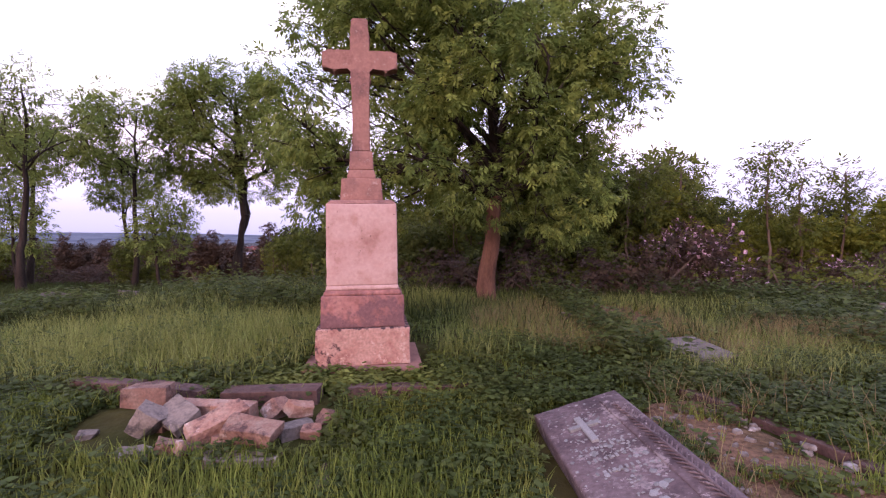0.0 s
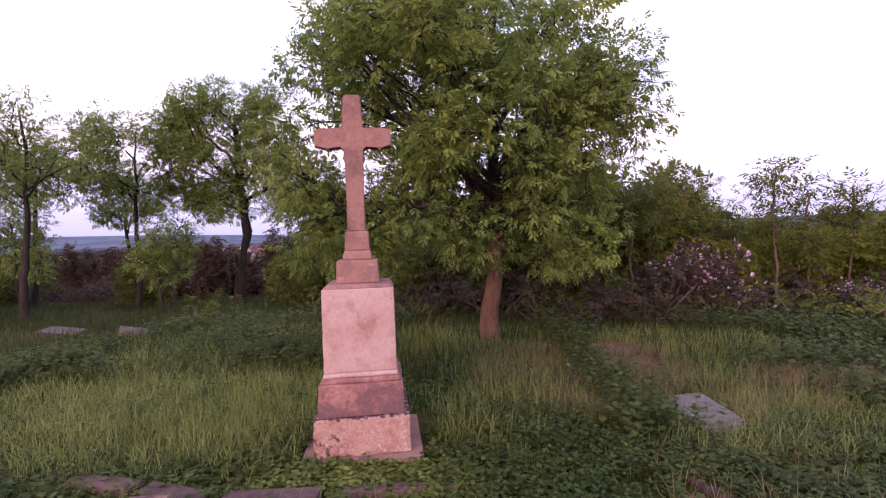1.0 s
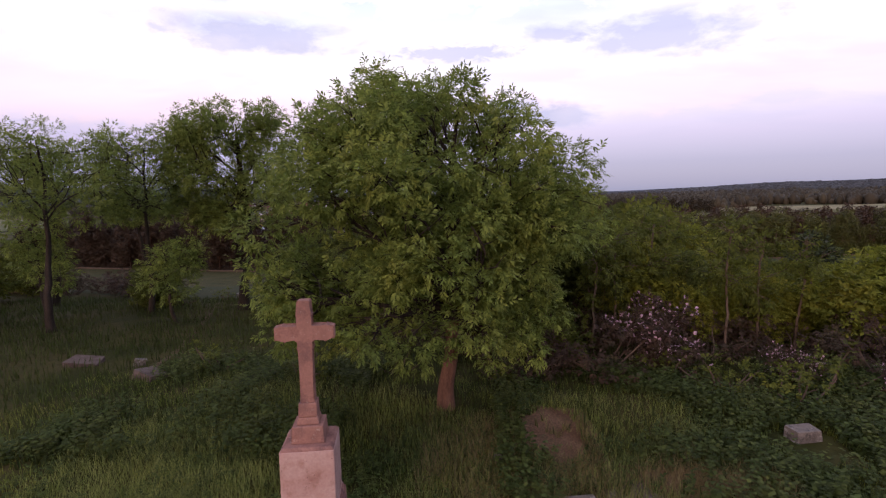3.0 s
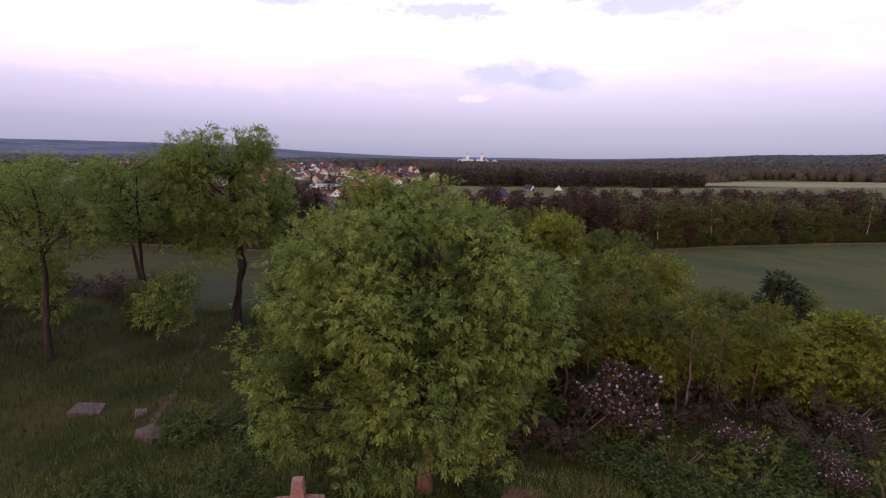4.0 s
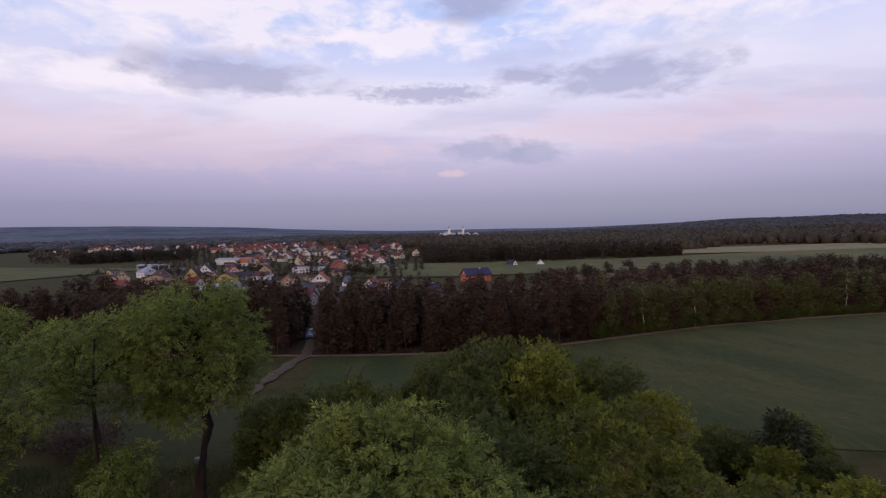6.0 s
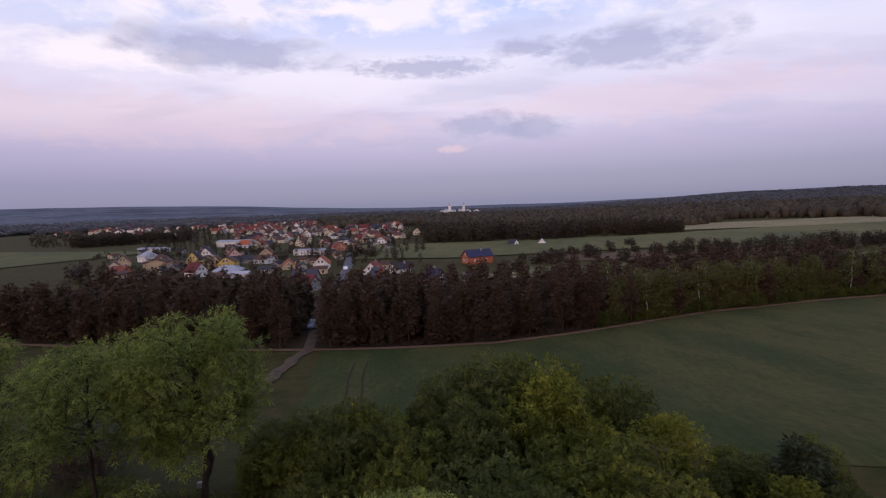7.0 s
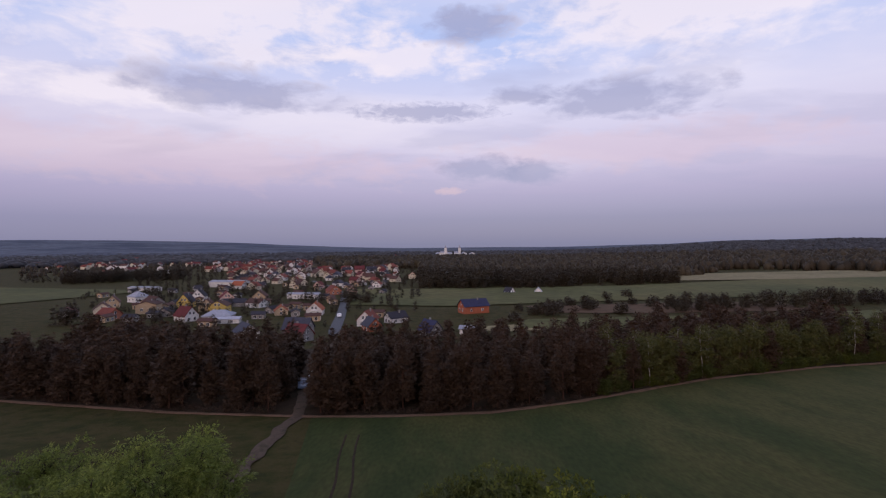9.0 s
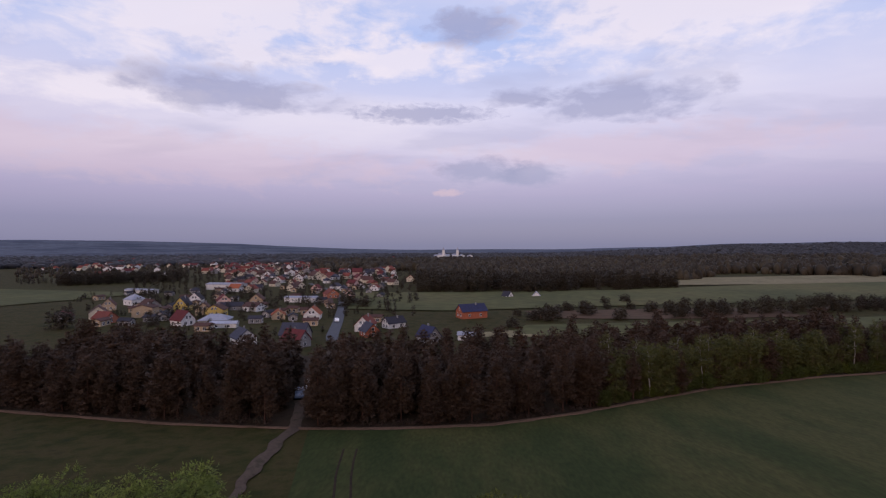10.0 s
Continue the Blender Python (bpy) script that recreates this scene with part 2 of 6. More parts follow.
M["plaster"] = material("plaster", [(0.240, 0.115, 0.091), (0.360, 0.207, 0.178), (0.396, 0.246, 0.214), (0.313, 0.164, 0.134)], 3.2, 0.85, 0.4, 45, fine=30, dist=0.004, mottle=0.08, grime=[(4.0, 0.56, 0.72, (0.27, 0.145, 0.12), (0, 0, 0), (0, 0, 0)), (16.0, 0.66, 0.70, (0.12, 0.06, 0.055), (0, 0, 0), (0, 0, 0))])
M["plinth"] = material("plinth", [(0.158, 0.062, 0.053), (0.245, 0.103, 0.086), (0.302, 0.144, 0.119)], 4.5, 0.85, 0.5, 40, fine=30, dist=0.008, grime=[(5.0, 0.44, 0.54, (0.135, 0.062, 0.062), (0, 0, -0.55), (0, 0, 0.47)), (18.0, 0.64, 0.70, (0.06, 0.03, 0.03), (0, 0, 0), (0, 0, 0))])
M["flaking"] = material("flaking", [(0.19, 0.08, 0.062), (0.28, 0.135, 0.105), (0.34, 0.19, 0.15), (0.25, 0.115, 0.088)], 6.0, 0.9, 0.8, 50, fine=45, dist=0.01, grime=[(9.0, 0.57, 0.63, (0.40, 0.26, 0.21), (0, 0, 0), (0, 0, 0)), (11.0, 0.53, 0.59, (0.045, 0.022, 0.023), (-0.55, 0.1, -0.35), (-1.2, 6.0, 0.06)), (20.0, 0.56, 0.62, (0.045, 0.022, 0.023), (0, 0, 6.0), (0, 0, 0.27))])
M["brick"] = material("brick", [(0.141, 0.063, 0.045), (0.210, 0.111, 0.079), (0.250, 0.174, 0.132)], 6.0, 0.9, 0.8, 50, vary="object", amount=0.3, dist=0.012, grime=[(7.0, 0.52, 0.62, (0.07, 0.035, 0.03), (0, 0, 0), (0, 0, 0)), (5.0, 0.60, 0.66, (0.36, 0.27, 0.23), (0, 0, 0), (0, 0, 0))])
M["concrete"] = material("concrete", [(0.107, 0.082, 0.068), (0.158, 0.121, 0.102), (0.079, 0.060, 0.048)], 5.0, 0.9, 0.7, 40, vary="object", amount=0.2, dist=0.012, grime=[(7.0, 0.54, 0.64, (0.05, 0.04, 0.036), (0, 0, 0), (0, 0, 0)), (4.0, 0.58, 0.66, (0.30, 0.26, 0.24), (0, 0, 0), (0, 0, 0))])
M["slab"] = material("slab", [(0.050, 0.031, 0.032), (0.070, 0.043, 0.043), (0.125, 0.082, 0.080), (0.058, 0.036, 0.036)], 4.0, 0.85, 0.6, 45, fine=38, dist=0.008, grime=[(6.0, 0.56, 0.62, (0.22, 0.165, 0.155), (0, 0, 0), (0, 0, 0)), (20.0, 0.60, 0.66, (0.26, 0.20, 0.19), (0, 0, 0), (0, 0, 0)), (3.0, 0.58, 0.7, (0.05, 0.034, 0.035), (0, 0, 0), (0, 0, 0))])
M["dark_stone"] = material("dark_stone", [(0.042, 0.027, 0.024), (0.072, 0.045, 0.036), (0.096, 0.066, 0.054), (0.054, 0.036, 0.033)], 5.0, 0.9, 0.6, 40, vary="object", amount=0.2, dist=0.01)
M["lichen"] = material("lichen", [(0.154, 0.138, 0.129), (0.202, 0.182, 0.170)], 20.0, 0.95, 0.6, 90, vary="island", dist=0.004)
M["bark"] = material("bark", [(0.055, 0.038, 0.028), (0.10, 0.068, 0.05), (0.14, 0.095, 0.075)], 6.0, 0.95, 0.8, 22, stretch=(1, 1, 0.25), dist=0.03, spec=0.15)
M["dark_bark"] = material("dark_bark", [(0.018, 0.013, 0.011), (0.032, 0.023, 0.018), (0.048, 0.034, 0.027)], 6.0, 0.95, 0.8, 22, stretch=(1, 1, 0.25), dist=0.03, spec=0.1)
M["kerb"] = material("kerb", [(0.044, 0.021, 0.017), (0.070, 0.035, 0.028), (0.094, 0.051, 0.042), (0.035, 0.023, 0.020)], 5.0, 0.9, 0.6, 40, vary="object", amount=0.15, dist=0.01)
M["red_bark"] = material("red_bark", [(0.068, 0.034, 0.024), (0.129, 0.061, 0.041), (0.170, 0.085, 0.058)], 6.0, 0.95, 0.8, 22, stretch=(1, 1, 0.25), dist=0.03, spec=0.15)
M["pine_bark"] = material("pine_bark", [(0.040, 0.022, 0.016), (0.075, 0.038, 0.026)], 3.0, 0.95, 0.5, vary="object", spec=0.1)
M["birch_bark"] = material("birch_bark", [(0.275, 0.250, 0.230), (0.325, 0.300, 0.280), (0.060, 0.050, 0.045)], 2.5, 0.8, 0.2, stretch=(0.4, 0.4, 3), spec=0.2)


def leaves(name, cols, vary="island", amount=0.4, trans=0.52, scale=0.8):
    return material(name, cols, scale, 0.6, 0.0, vary=vary, amount=amount, trans=trans, spec=0.12, fine=3.0)


M["tree_leaf"] = leaves("tree_leaf", [(0.100, 0.132, 0.034), (0.164, 0.200, 0.046), (0.228, 0.250, 0.060)], trans=0.58)
M["ash_leaf"] = leaves("ash_leaf", [(0.100, 0.132, 0.030), (0.164, 0.202, 0.046), (0.246, 0.256, 0.056)])
M["dark_leaf"] = leaves("dark_leaf", [(0.056, 0.070, 0.015), (0.096, 0.108, 0.020), (0.129, 0.134, 0.026)])
M["lime_leaf"] = leaves("lime_leaf", [(0.086, 0.099, 0.018), (0.156, 0.166, 0.025), (0.218, 0.200, 0.032)])
M["olive_leaf"] = leaves("olive_leaf", [(0.050, 0.060, 0.016), (0.075, 0.088, 0.022), (0.099, 0.104, 0.030)])
M["pine_needle"] = leaves("pine_needle", [(0.033, 0.020, 0.013), (0.051, 0.030, 0.018), (0.064, 0.040, 0.023)], trans=0.1)
M["edge_leaf"] = leaves("edge_leaf", [(0.046, 0.050, 0.016), (0.074, 0.074, 0.020), (0.105, 0.092, 0.028)], trans=0.3)
M["spruce_needle"] = leaves("spruce_needle", [(0.018, 0.024, 0.009), (0.030, 0.036, 0.013)], trans=0.1)
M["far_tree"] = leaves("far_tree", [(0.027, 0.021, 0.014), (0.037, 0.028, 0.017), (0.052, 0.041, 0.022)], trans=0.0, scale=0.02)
# greyer than far_tree: aerial haze of the farthest woods, put into the leaf colour
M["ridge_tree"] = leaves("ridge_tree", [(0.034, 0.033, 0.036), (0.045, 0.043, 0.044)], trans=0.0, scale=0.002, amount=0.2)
M["blossom"] = leaves("blossom", [(0.34, 0.20, 0.26), (0.48, 0.32, 0.38)], trans=0.3, scale=4)
M["bramble"] = leaves("bramble", [(0.050, 0.030, 0.023), (0.081, 0.050, 0.036), (0.054, 0.054, 0.023)])
M["grass"] = leaves("grass", [(0.096, 0.128, 0.026), (0.165, 0.193, 0.039), (0.250, 0.239, 0.059)], scale=0.7)
M["meadow_blade"] = leaves("meadow_blade", [(0.03, 0.042, 0.012), (0.05, 0.062, 0.017), (0.075, 0.08, 0.024)], scale=0.5)
M["dry_grass"] = leaves("dry_grass", [(0.160, 0.176, 0.045), (0.240, 0.252, 0.078), (0.131, 0.176, 0.041)], scale=0.9)
M["straw"] = leaves("straw", [(0.150, 0.110, 0.048), (0.235, 0.170, 0.080), (0.170, 0.150, 0.060)], scale=1.1)
M["weed"] = leaves("weed", [(0.050, 0.070, 0.019), (0.078, 0.100, 0.027), (0.130, 0.132, 0.034)], scale=1.2)
M["ivy"] = leaves("ivy", [(0.116, 0.145, 0.029), (0.189, 0.203, 0.051), (0.087, 0.123, 0.029)], scale=2)
M["glass"] = material("glass", [(0.02, 0.02, 0.028), (0.03, 0.03, 0.04)], 2.0, 0.08, 0.0, spec=0.6)
M["white_trim"] = material("white_trim", [(0.66, 0.65, 0.63), (0.74, 0.73, 0.71)], 2.0, 0.6, 0.0)
M["wood"] = material("wood", [(0.13, 0.08, 0.05), (0.20, 0.13, 0.08)], 3.0, 0.8, 0.3, stretch=(1, 1, 0.2))
M["tyre"] = material("tyre", [(0.02, 0.02, 0.02), (0.03, 0.03, 0.03)], 8.0, 0.9, 0.0)
M["rim"] = material("rim", [(0.45, 0.45, 0.47), (0.55, 0.55, 0.57)], 8.0, 0.35, 0.0, metal=0.8)
for _n, _c in dict(white=(0.66, 0.63, 0.60), cream=(0.55, 0.48, 0.36), yellow=(0.56, 0.40, 0.11), tan=(0.42, 0.31, 0.20), grey=(0.25, 0.23, 0.22), orange=(0.34, 0.10, 0.05), brick_wall=(0.40, 0.15, 0.09), pink=(0.60, 0.40, 0.33)).items():
    M["wall_" + _n] = material("wall_" + _n, [tuple(0.82 * v for v in _c), tuple(0.98 * v for v in _c)], 0.7, 0.9, 0.1, fine=3.0, vary="object", amount=0.1)
for _n, _c in dict(red=(0.25, 0.07, 0.05), orange=(0.36, 0.105, 0.05), wine=(0.17, 0.04, 0.04), brown=(0.11, 0.055, 0.045), dark=(0.05, 0.047, 0.06), slate=(0.075, 0.075, 0.10), blue=(0.045, 0.048, 0.10), tin=(0.44, 0.45, 0.52)).items():
    M["roof_" + _n] = material("roof_" + _n, [tuple(0.58 * v for v in _c), tuple(0.78 * v for v in _c)], 0.9, 0.8, 0.2, fine=5.0, vary="object", amount=0.15, spec=0.15)
M["paint_white"] = material("paint_white", [(0.75, 0.75, 0.76), (0.8, 0.8, 0.8)], 2.0, 0.3, 0.0, spec=0.5)
M["paint_blue"] = material("paint_blue", [(0.096, 0.132, 0.204), (0.120, 0.156, 0.240)], 2.0, 0.3, 0.0, spec=0.5)
M["paint_silver"] = material("paint_silver", [(0.42, 0.43, 0.45), (0.5, 0.5, 0.52)], 2.0, 0.3, 0.0, metal=0.4)

# ---- ground ----
PROFILE_Y = (-60, 3, 12, 20, 26, 33, 50, 77, 110, 170, 400, 1200, 3000, 5200)
PROFILE_Z = (-0.4, -0.38, -0.34, -0.85, -1.2, -2.0, -4.9, -7.8, -10.2, -12.4, -14, -18, -24, -27)


def smooth(a, b, v):
    u = min(1.0, max(0.0, (v - a) / (b - a)))
    return u * u * (3 - 2 * u)


def ground(x, y):
    """The height of the land."""
    r, az = math.hypot(x, y), math.degrees(math.atan2(x, max(y, 0.001)))
    z = float(np.interp(y, PROFILE_Y, PROFILE_Z))
    if r < 60:
        z += 0.21 * math.exp(-((x + 0.9) ** 2 + (y - 6.6) ** 2) / 4.5)
        z += 0.42 * math.exp(-((x + 4.2) ** 2 + (y - 10.0) ** 2) / 14.0)
        z += 0.12 * math.exp(-((x - 0.4) ** 2 + (y - 10.9) ** 2) / 6.0)
        z += 0.05 * noise.noise((x * 0.45, y * 0.45, 0.0)) * (1 - smooth(25, 60, r))
    if r > 500:
        ridge = smooth(8, 34, az) * (34 + 8 * noise.noise((az * 0.12, 3.0, 0.0)))
        z += ridge * smooth(600, 2300, r)
        hill = smooth(2, 40, -az) * (84 + 9 * noise.noise((az * 0.15, 9.0, 0.0)))
        z += hill * smooth(2400, 4200, r)
        z += 7 * noise.noise((x * 0.0011, y * 0.0011, 0.3)) * smooth(700, 2500, r)
    return z


def part(name, bm, mat, parent=None, label="", shade=False):
    """Links a bmesh, or (verts, faces), as one mesh object."""
    me = bpy.data.meshes.new(name)
    if isinstance(bm, tuple):
        v, f = bm
        me.from_pydata([tuple(p) for p in v], [], [tuple(q) for q in f])
    else:
        bmesh.ops.recalc_face_normals(bm, faces=bm.faces)
        bm.to_mesh(me)
        bm.free()
    me.materials.append(mat)
    if shade:
        me.polygons.foreach_set("use_smooth", [True] * len(me.polygons))
    ob = new(name, me)
    if parent is not None:
        ob.parent = parent
    if label:
        ob["label"] = label
    return ob


def raw(verts, quads):
    """Quads from arrays, quickly."""
    me = bpy.data.meshes.new("m")
    v, q = np.asarray(verts, dtype=np.float32), np.asarray(quads, dtype=np.int32)
    me.vertices.add(len(v)); me.vertices.foreach_set("co", v.ravel())
    me.loops.add(q.size); me.loops.foreach_set("vertex_index", q.ravel())
    me.polygons.add(len(q)); me.polygons.foreach_set("loop_start", np.arange(0, q.size, q.shape[1], dtype=np.int32))
    me.update(calc_edges=True)
    return me


def raw_part(name, verts, quads, mat, parent=None, label=""):
    me = raw(verts, quads)
    me.name = name
    me.materials.append(mat)
    ob = new(name, me)
    if parent is not None:
        ob.parent = parent
    if label:
        ob["label"] = label
    return ob


def steps(near, far, first, grow):
    out, d = [near], first
    while out[-1] < far:
        out.append(out[-1] + d)
        d *= grow
    return out


half_x = steps(0, 12, 0.3, 1.0)[:-1] + steps(12, 4850, 0.33, 1.075)
xs = np.array([-v for v in half_x[:0:-1]] + half_x)
ys = np.array([-v for v in steps(0, 4000, 0.5, 1.16)[:0:-1]] + steps(0, 16, 0.3, 1.0)[:-1] + steps(16, 4850, 0.33, 1.06))
gv = [(x, y, ground(x, y)) for y in ys for x in xs]
nx = len(xs)
gq = [(j * nx + i, j * nx + i + 1, (j + 1) * nx + i + 1, (j + 1) * nx + i) for j in range(len(ys) - 1) for i in range(nx - 1)]
land = raw_part("ground", gv, gq, M["meadow"])
land.data.polygons.foreach_set("use_smooth", [True] * len(gq))
tagged(land, "rough green meadow land falling towards a village", "ground", kind="structure")


def resample(line, n):
    p = np.array(line, dtype=float)
    s = np.concatenate([[0], np.cumsum(np.linalg.norm(np.diff(p, axis=0), axis=1))])
    u = np.linspace(0, s[-1], n)
    return np.stack([np.interp(u, s, p[:, k]) for k in range(2)], 1)


def sheet(name, near, far, nu, nv, lift, mat, label, category, kind="structure", wob=0.0):
    """A strip of ground between two lines, laid on the land."""
    a, b = resample(near, nu), resample(far, nu)
    v = []
    for j in range(nv):
        for i in range(nu):
            p = a[i] + (b[i] - a[i]) * j / (nv - 1)
            if wob and (j in (0, nv - 1)):
                p = p + wob * np.array((noise.noise((p[0] * 0.3, p[1] * 0.3, 1.0)), noise.noise((p[0] * 0.3, p[1] * 0.3, 5.0))))
            edge = -0.12 - 0.97 * max(0.0, lift - 1.0) if j in (0, nv - 1) or i in (0, nu - 1) else 0.0
            v.append((p[0], p[1], ground(p[0], p[1]) + lift + edge))
    q = [(j * nu + i, j * nu + i + 1, (j + 1) * nu + i + 1, (j + 1) * nu + i) for j in range(nv - 1) for i in range(nu - 1)]
    ob = raw_part(name, v, q, mat)
    ob.data.polygons.foreach_set("use_smooth", [True] * len(q))
    return tagged(ob, label, category, kind=kind)


def band(name, line, width, nu, lift, mat, label, category, wob=0.0):
    p = resample(line, nu)
    t = np.gradient(p, axis=0)
    t /= np.linalg.norm(t, axis=1)[:, None]
    n = np.stack([-t[:, 1], t[:, 0]], 1) * width / 2
    return sheet(name, p - n, p + n, nu, 5, lift, mat, label, category, wob=wob)


EDGE = [(-95, 89), (-75, 84.5), (-55.8, 80.4), (-42.2, 77.4), (-26.9, 75.6), (-20.5, 75.0), (-7.8, 75.3), (6.2, 77.5), (18.1, 82.6), (32.9, 91.3), (51.1, 102.1), (78.4, 112.8), (115, 122), (170, 133)]


def yonder(x, y):
    return 0.64 + (x - 2.04) * 1.03, 5.9 + (y - 4.5) * 1.03


def edge_y(x):
    return float(np.interp(x, [p[0] for p in EDGE], [p[1] for p in EDGE]))


sheet("field", [(-13.2, 43), (-4, 36), (8, 32.5), (20, 31), (30, 29), (60, 32), (150, 50)], [(-20.0, 74.6), (-7.8, 74.8), (6.2, 77.0), (18.1, 82.1), (32.9, 90.8), (51.1, 101.6), (78.4, 112.3), (170, 132.5)], 130, 44, 0.16, M["crop"], "smooth green crop field below the wood", "field", wob=0.5)
sheet("clearing", [(-30, 33), (-22, 28.5), (-16, 26.5), (-8, 29)], [(-34, 47), (-26, 46), (-19, 45), (-11, 41)], 30, 14, 0.05, M["clearing"], "pale grassy clearing behind the tall trees", "meadow", wob=0.8)
sheet("forest_floor", [(p[0], p[1] + 0.4) for p in EDGE], [(p[0] * 1.25, p[1] + 62) for p in EDGE], 120, 24, 0.14, M["forest_floor"], "brown needle litter under the pines", "forest floor")
band("field_margin", EDGE, 1.3, 160, 0.2, M["margin"], "bare sandy margin between the field and the wood", "field edge", wob=0.5)
band("farm_track", [(-19.2, 46.5), (-20.0, 50), (-21.4, 59.8), (-22.1, 68), (-22.3, 75.5), (-24.4, 84), (-27.3, 94), (-30, 120), (-36, 150), (-40, 172)], np.interp(np.arange(120), (0, 10, 119), (0.2, 1.7, 1.6))[:, None], 120, 0.24, M["track"], "pale earth track with worn wheel ruts", "track", wob=0.7)
band("footpath", [(-8.5, 13.0), (-9.8, 17), (-11.6, 21.5), (-14.0, 27)], 0.45, 60, 0.0, M["brown_field"], "faint trodden path through the grass", "path", wob=0.5)
band("village_road", [yonder(*p) for p in [(-36, 158), (-38.5, 167), (-43.9, 198), (-53, 245), (-63, 290), (-85, 350), (-120, 420)]], 4.2, 80, 0.3, M["asphalt"], "grey asphalt road through the village", "road")
sheet("far_field", [yonder(*p) for p in [(20, 170), (60, 158), (130, 165), (260, 190)]], [yonder(*p) for p in [(30, 190), (75, 196), (150, 205), (300, 240)]], 50, 10, 0.4, M["far_meadow"], "pale green meadow beyond the wood", "field")
sheet("brown_field", [yonder(*p) for p in [(40, 208), (80, 205), (150, 212)]], [yonder(*p) for p in [(35, 232), (90, 238), (160, 245)]], 40, 8, 0.4, M["brown_field"], "brown fallow strip among bushes", "field")
sheet("long_meadow", [yonder(*p) for p in [(-50, 240), (0, 232), (60, 246), (180, 270), (330, 300)]], [yonder(*p) for p in [(-70, 330), (0, 330), (120, 345), (330, 430), (520, 520)]], 60, 14, 0.6, M["far_meadow"], "broad mown meadow before a dark wood", "field")
sheet("dry_field", [yonder(*p) for p in [(150, 385), (260, 395), (420, 430)]], [yonder(*p) for p in [(200, 470), (330, 500), (560, 560)]], 40, 10, 0.8, M["dry_field"], "straw-coloured field on a gentle rise", "field")
sheet("sand_yard", [(9, 172), (22, 170), (31, 173)], [(10, 181), (22, 184), (33, 180)], 20, 8, 0.35, M["dry_field"], "pale bare sand of a building plot", "sand", wob=2.0)
sheet("left_meadow", [yonder(*p) for p in [(-250, 215), (-360, 220), (-520, 300)]], [yonder(*p) for p in [(-200, 330), (-400, 380), (-620, 480)]], 40, 10, 0.6, M["far_meadow"], "green meadow beside the village", "field")
for off in (0.0, 1.6):
    band("wheel_rut", [(-9.6 + off, 44.5), (-10.4 + off, 50), (-11.6 + off, 56), (-12.2 + off, 60), (-12.9 + off, 66)], 0.4, 30, 0.19, M["forest_floor"], "dark wheel rut pressed into the crop", "wheel rut", wob=0.2)


def arc(r, a0, a1, n):
    return [(r * math.sin(radians(a0 + (a1 - a0) * i / (n - 1))), r * math.cos(radians(a0 + (a1 - a0) * i / (n - 1)))) for i in range(n)]


sheet("far_hills", arc(2100, -54, 54, 90), arc(4700, -54, 54, 90), 220, 40, 9.0, M["hill"], "wooded hills on the horizon, distance haze in their blue-grey colour", "hills")

# ---- trees ----


def tube(path, radii, sides=8):
    """A tapered, closed limb along a path."""
    p, v, q = [Vector(a) for a in path], [], []
    for i, c in enumerate(p):
        d = (p[min(i + 1, len(p) - 1)] - p[max(i - 1, 0)]).normalized()
        a = d.orthogonal().normalized()
        b = d.cross(a)
        for k in range(sides):
            w = 2 * math.pi * k / sides
            v.append(c + (a * math.cos(w) + b * math.sin(w)) * radii[i])
    for i in range(len(p) - 1):
        for k in range(sides):
            k2 = (k + 1) % sides
            q.append((i * sides + k, i * sides + k2, (i + 1) * sides + k2, (i + 1) * sides + k))
    return v, q


def merge(pieces):
    v, q = [], []
    for a, b in pieces:
        o = len(v)
        v += list(a)
        q += [tuple(i + o for i in f) for f in b]
    return v, q


def limb(rng, start, end, r0, r1, n=6, bend=0.15, sides=6):
    s, e = Vector(start), Vector(end)
    ln = (e - s).length
    off = Vector((rng.uniform(-1, 1), rng.uniform(-1, 1), rng.uniform(-0.3, 0.8))) * ln * bend
    pts = [s.lerp(e, i / n) + off * math.sin(math.pi * i / n) + Vector((rng.uniform(-1, 1), rng.uniform(-1, 1), 0)) * ln * 0.012 * (0 < i < n) for i in range(n + 1)]
    return pts, tube(pts, [r0 + (r1 - r0) * i / n for i in range(n + 1)], sides)


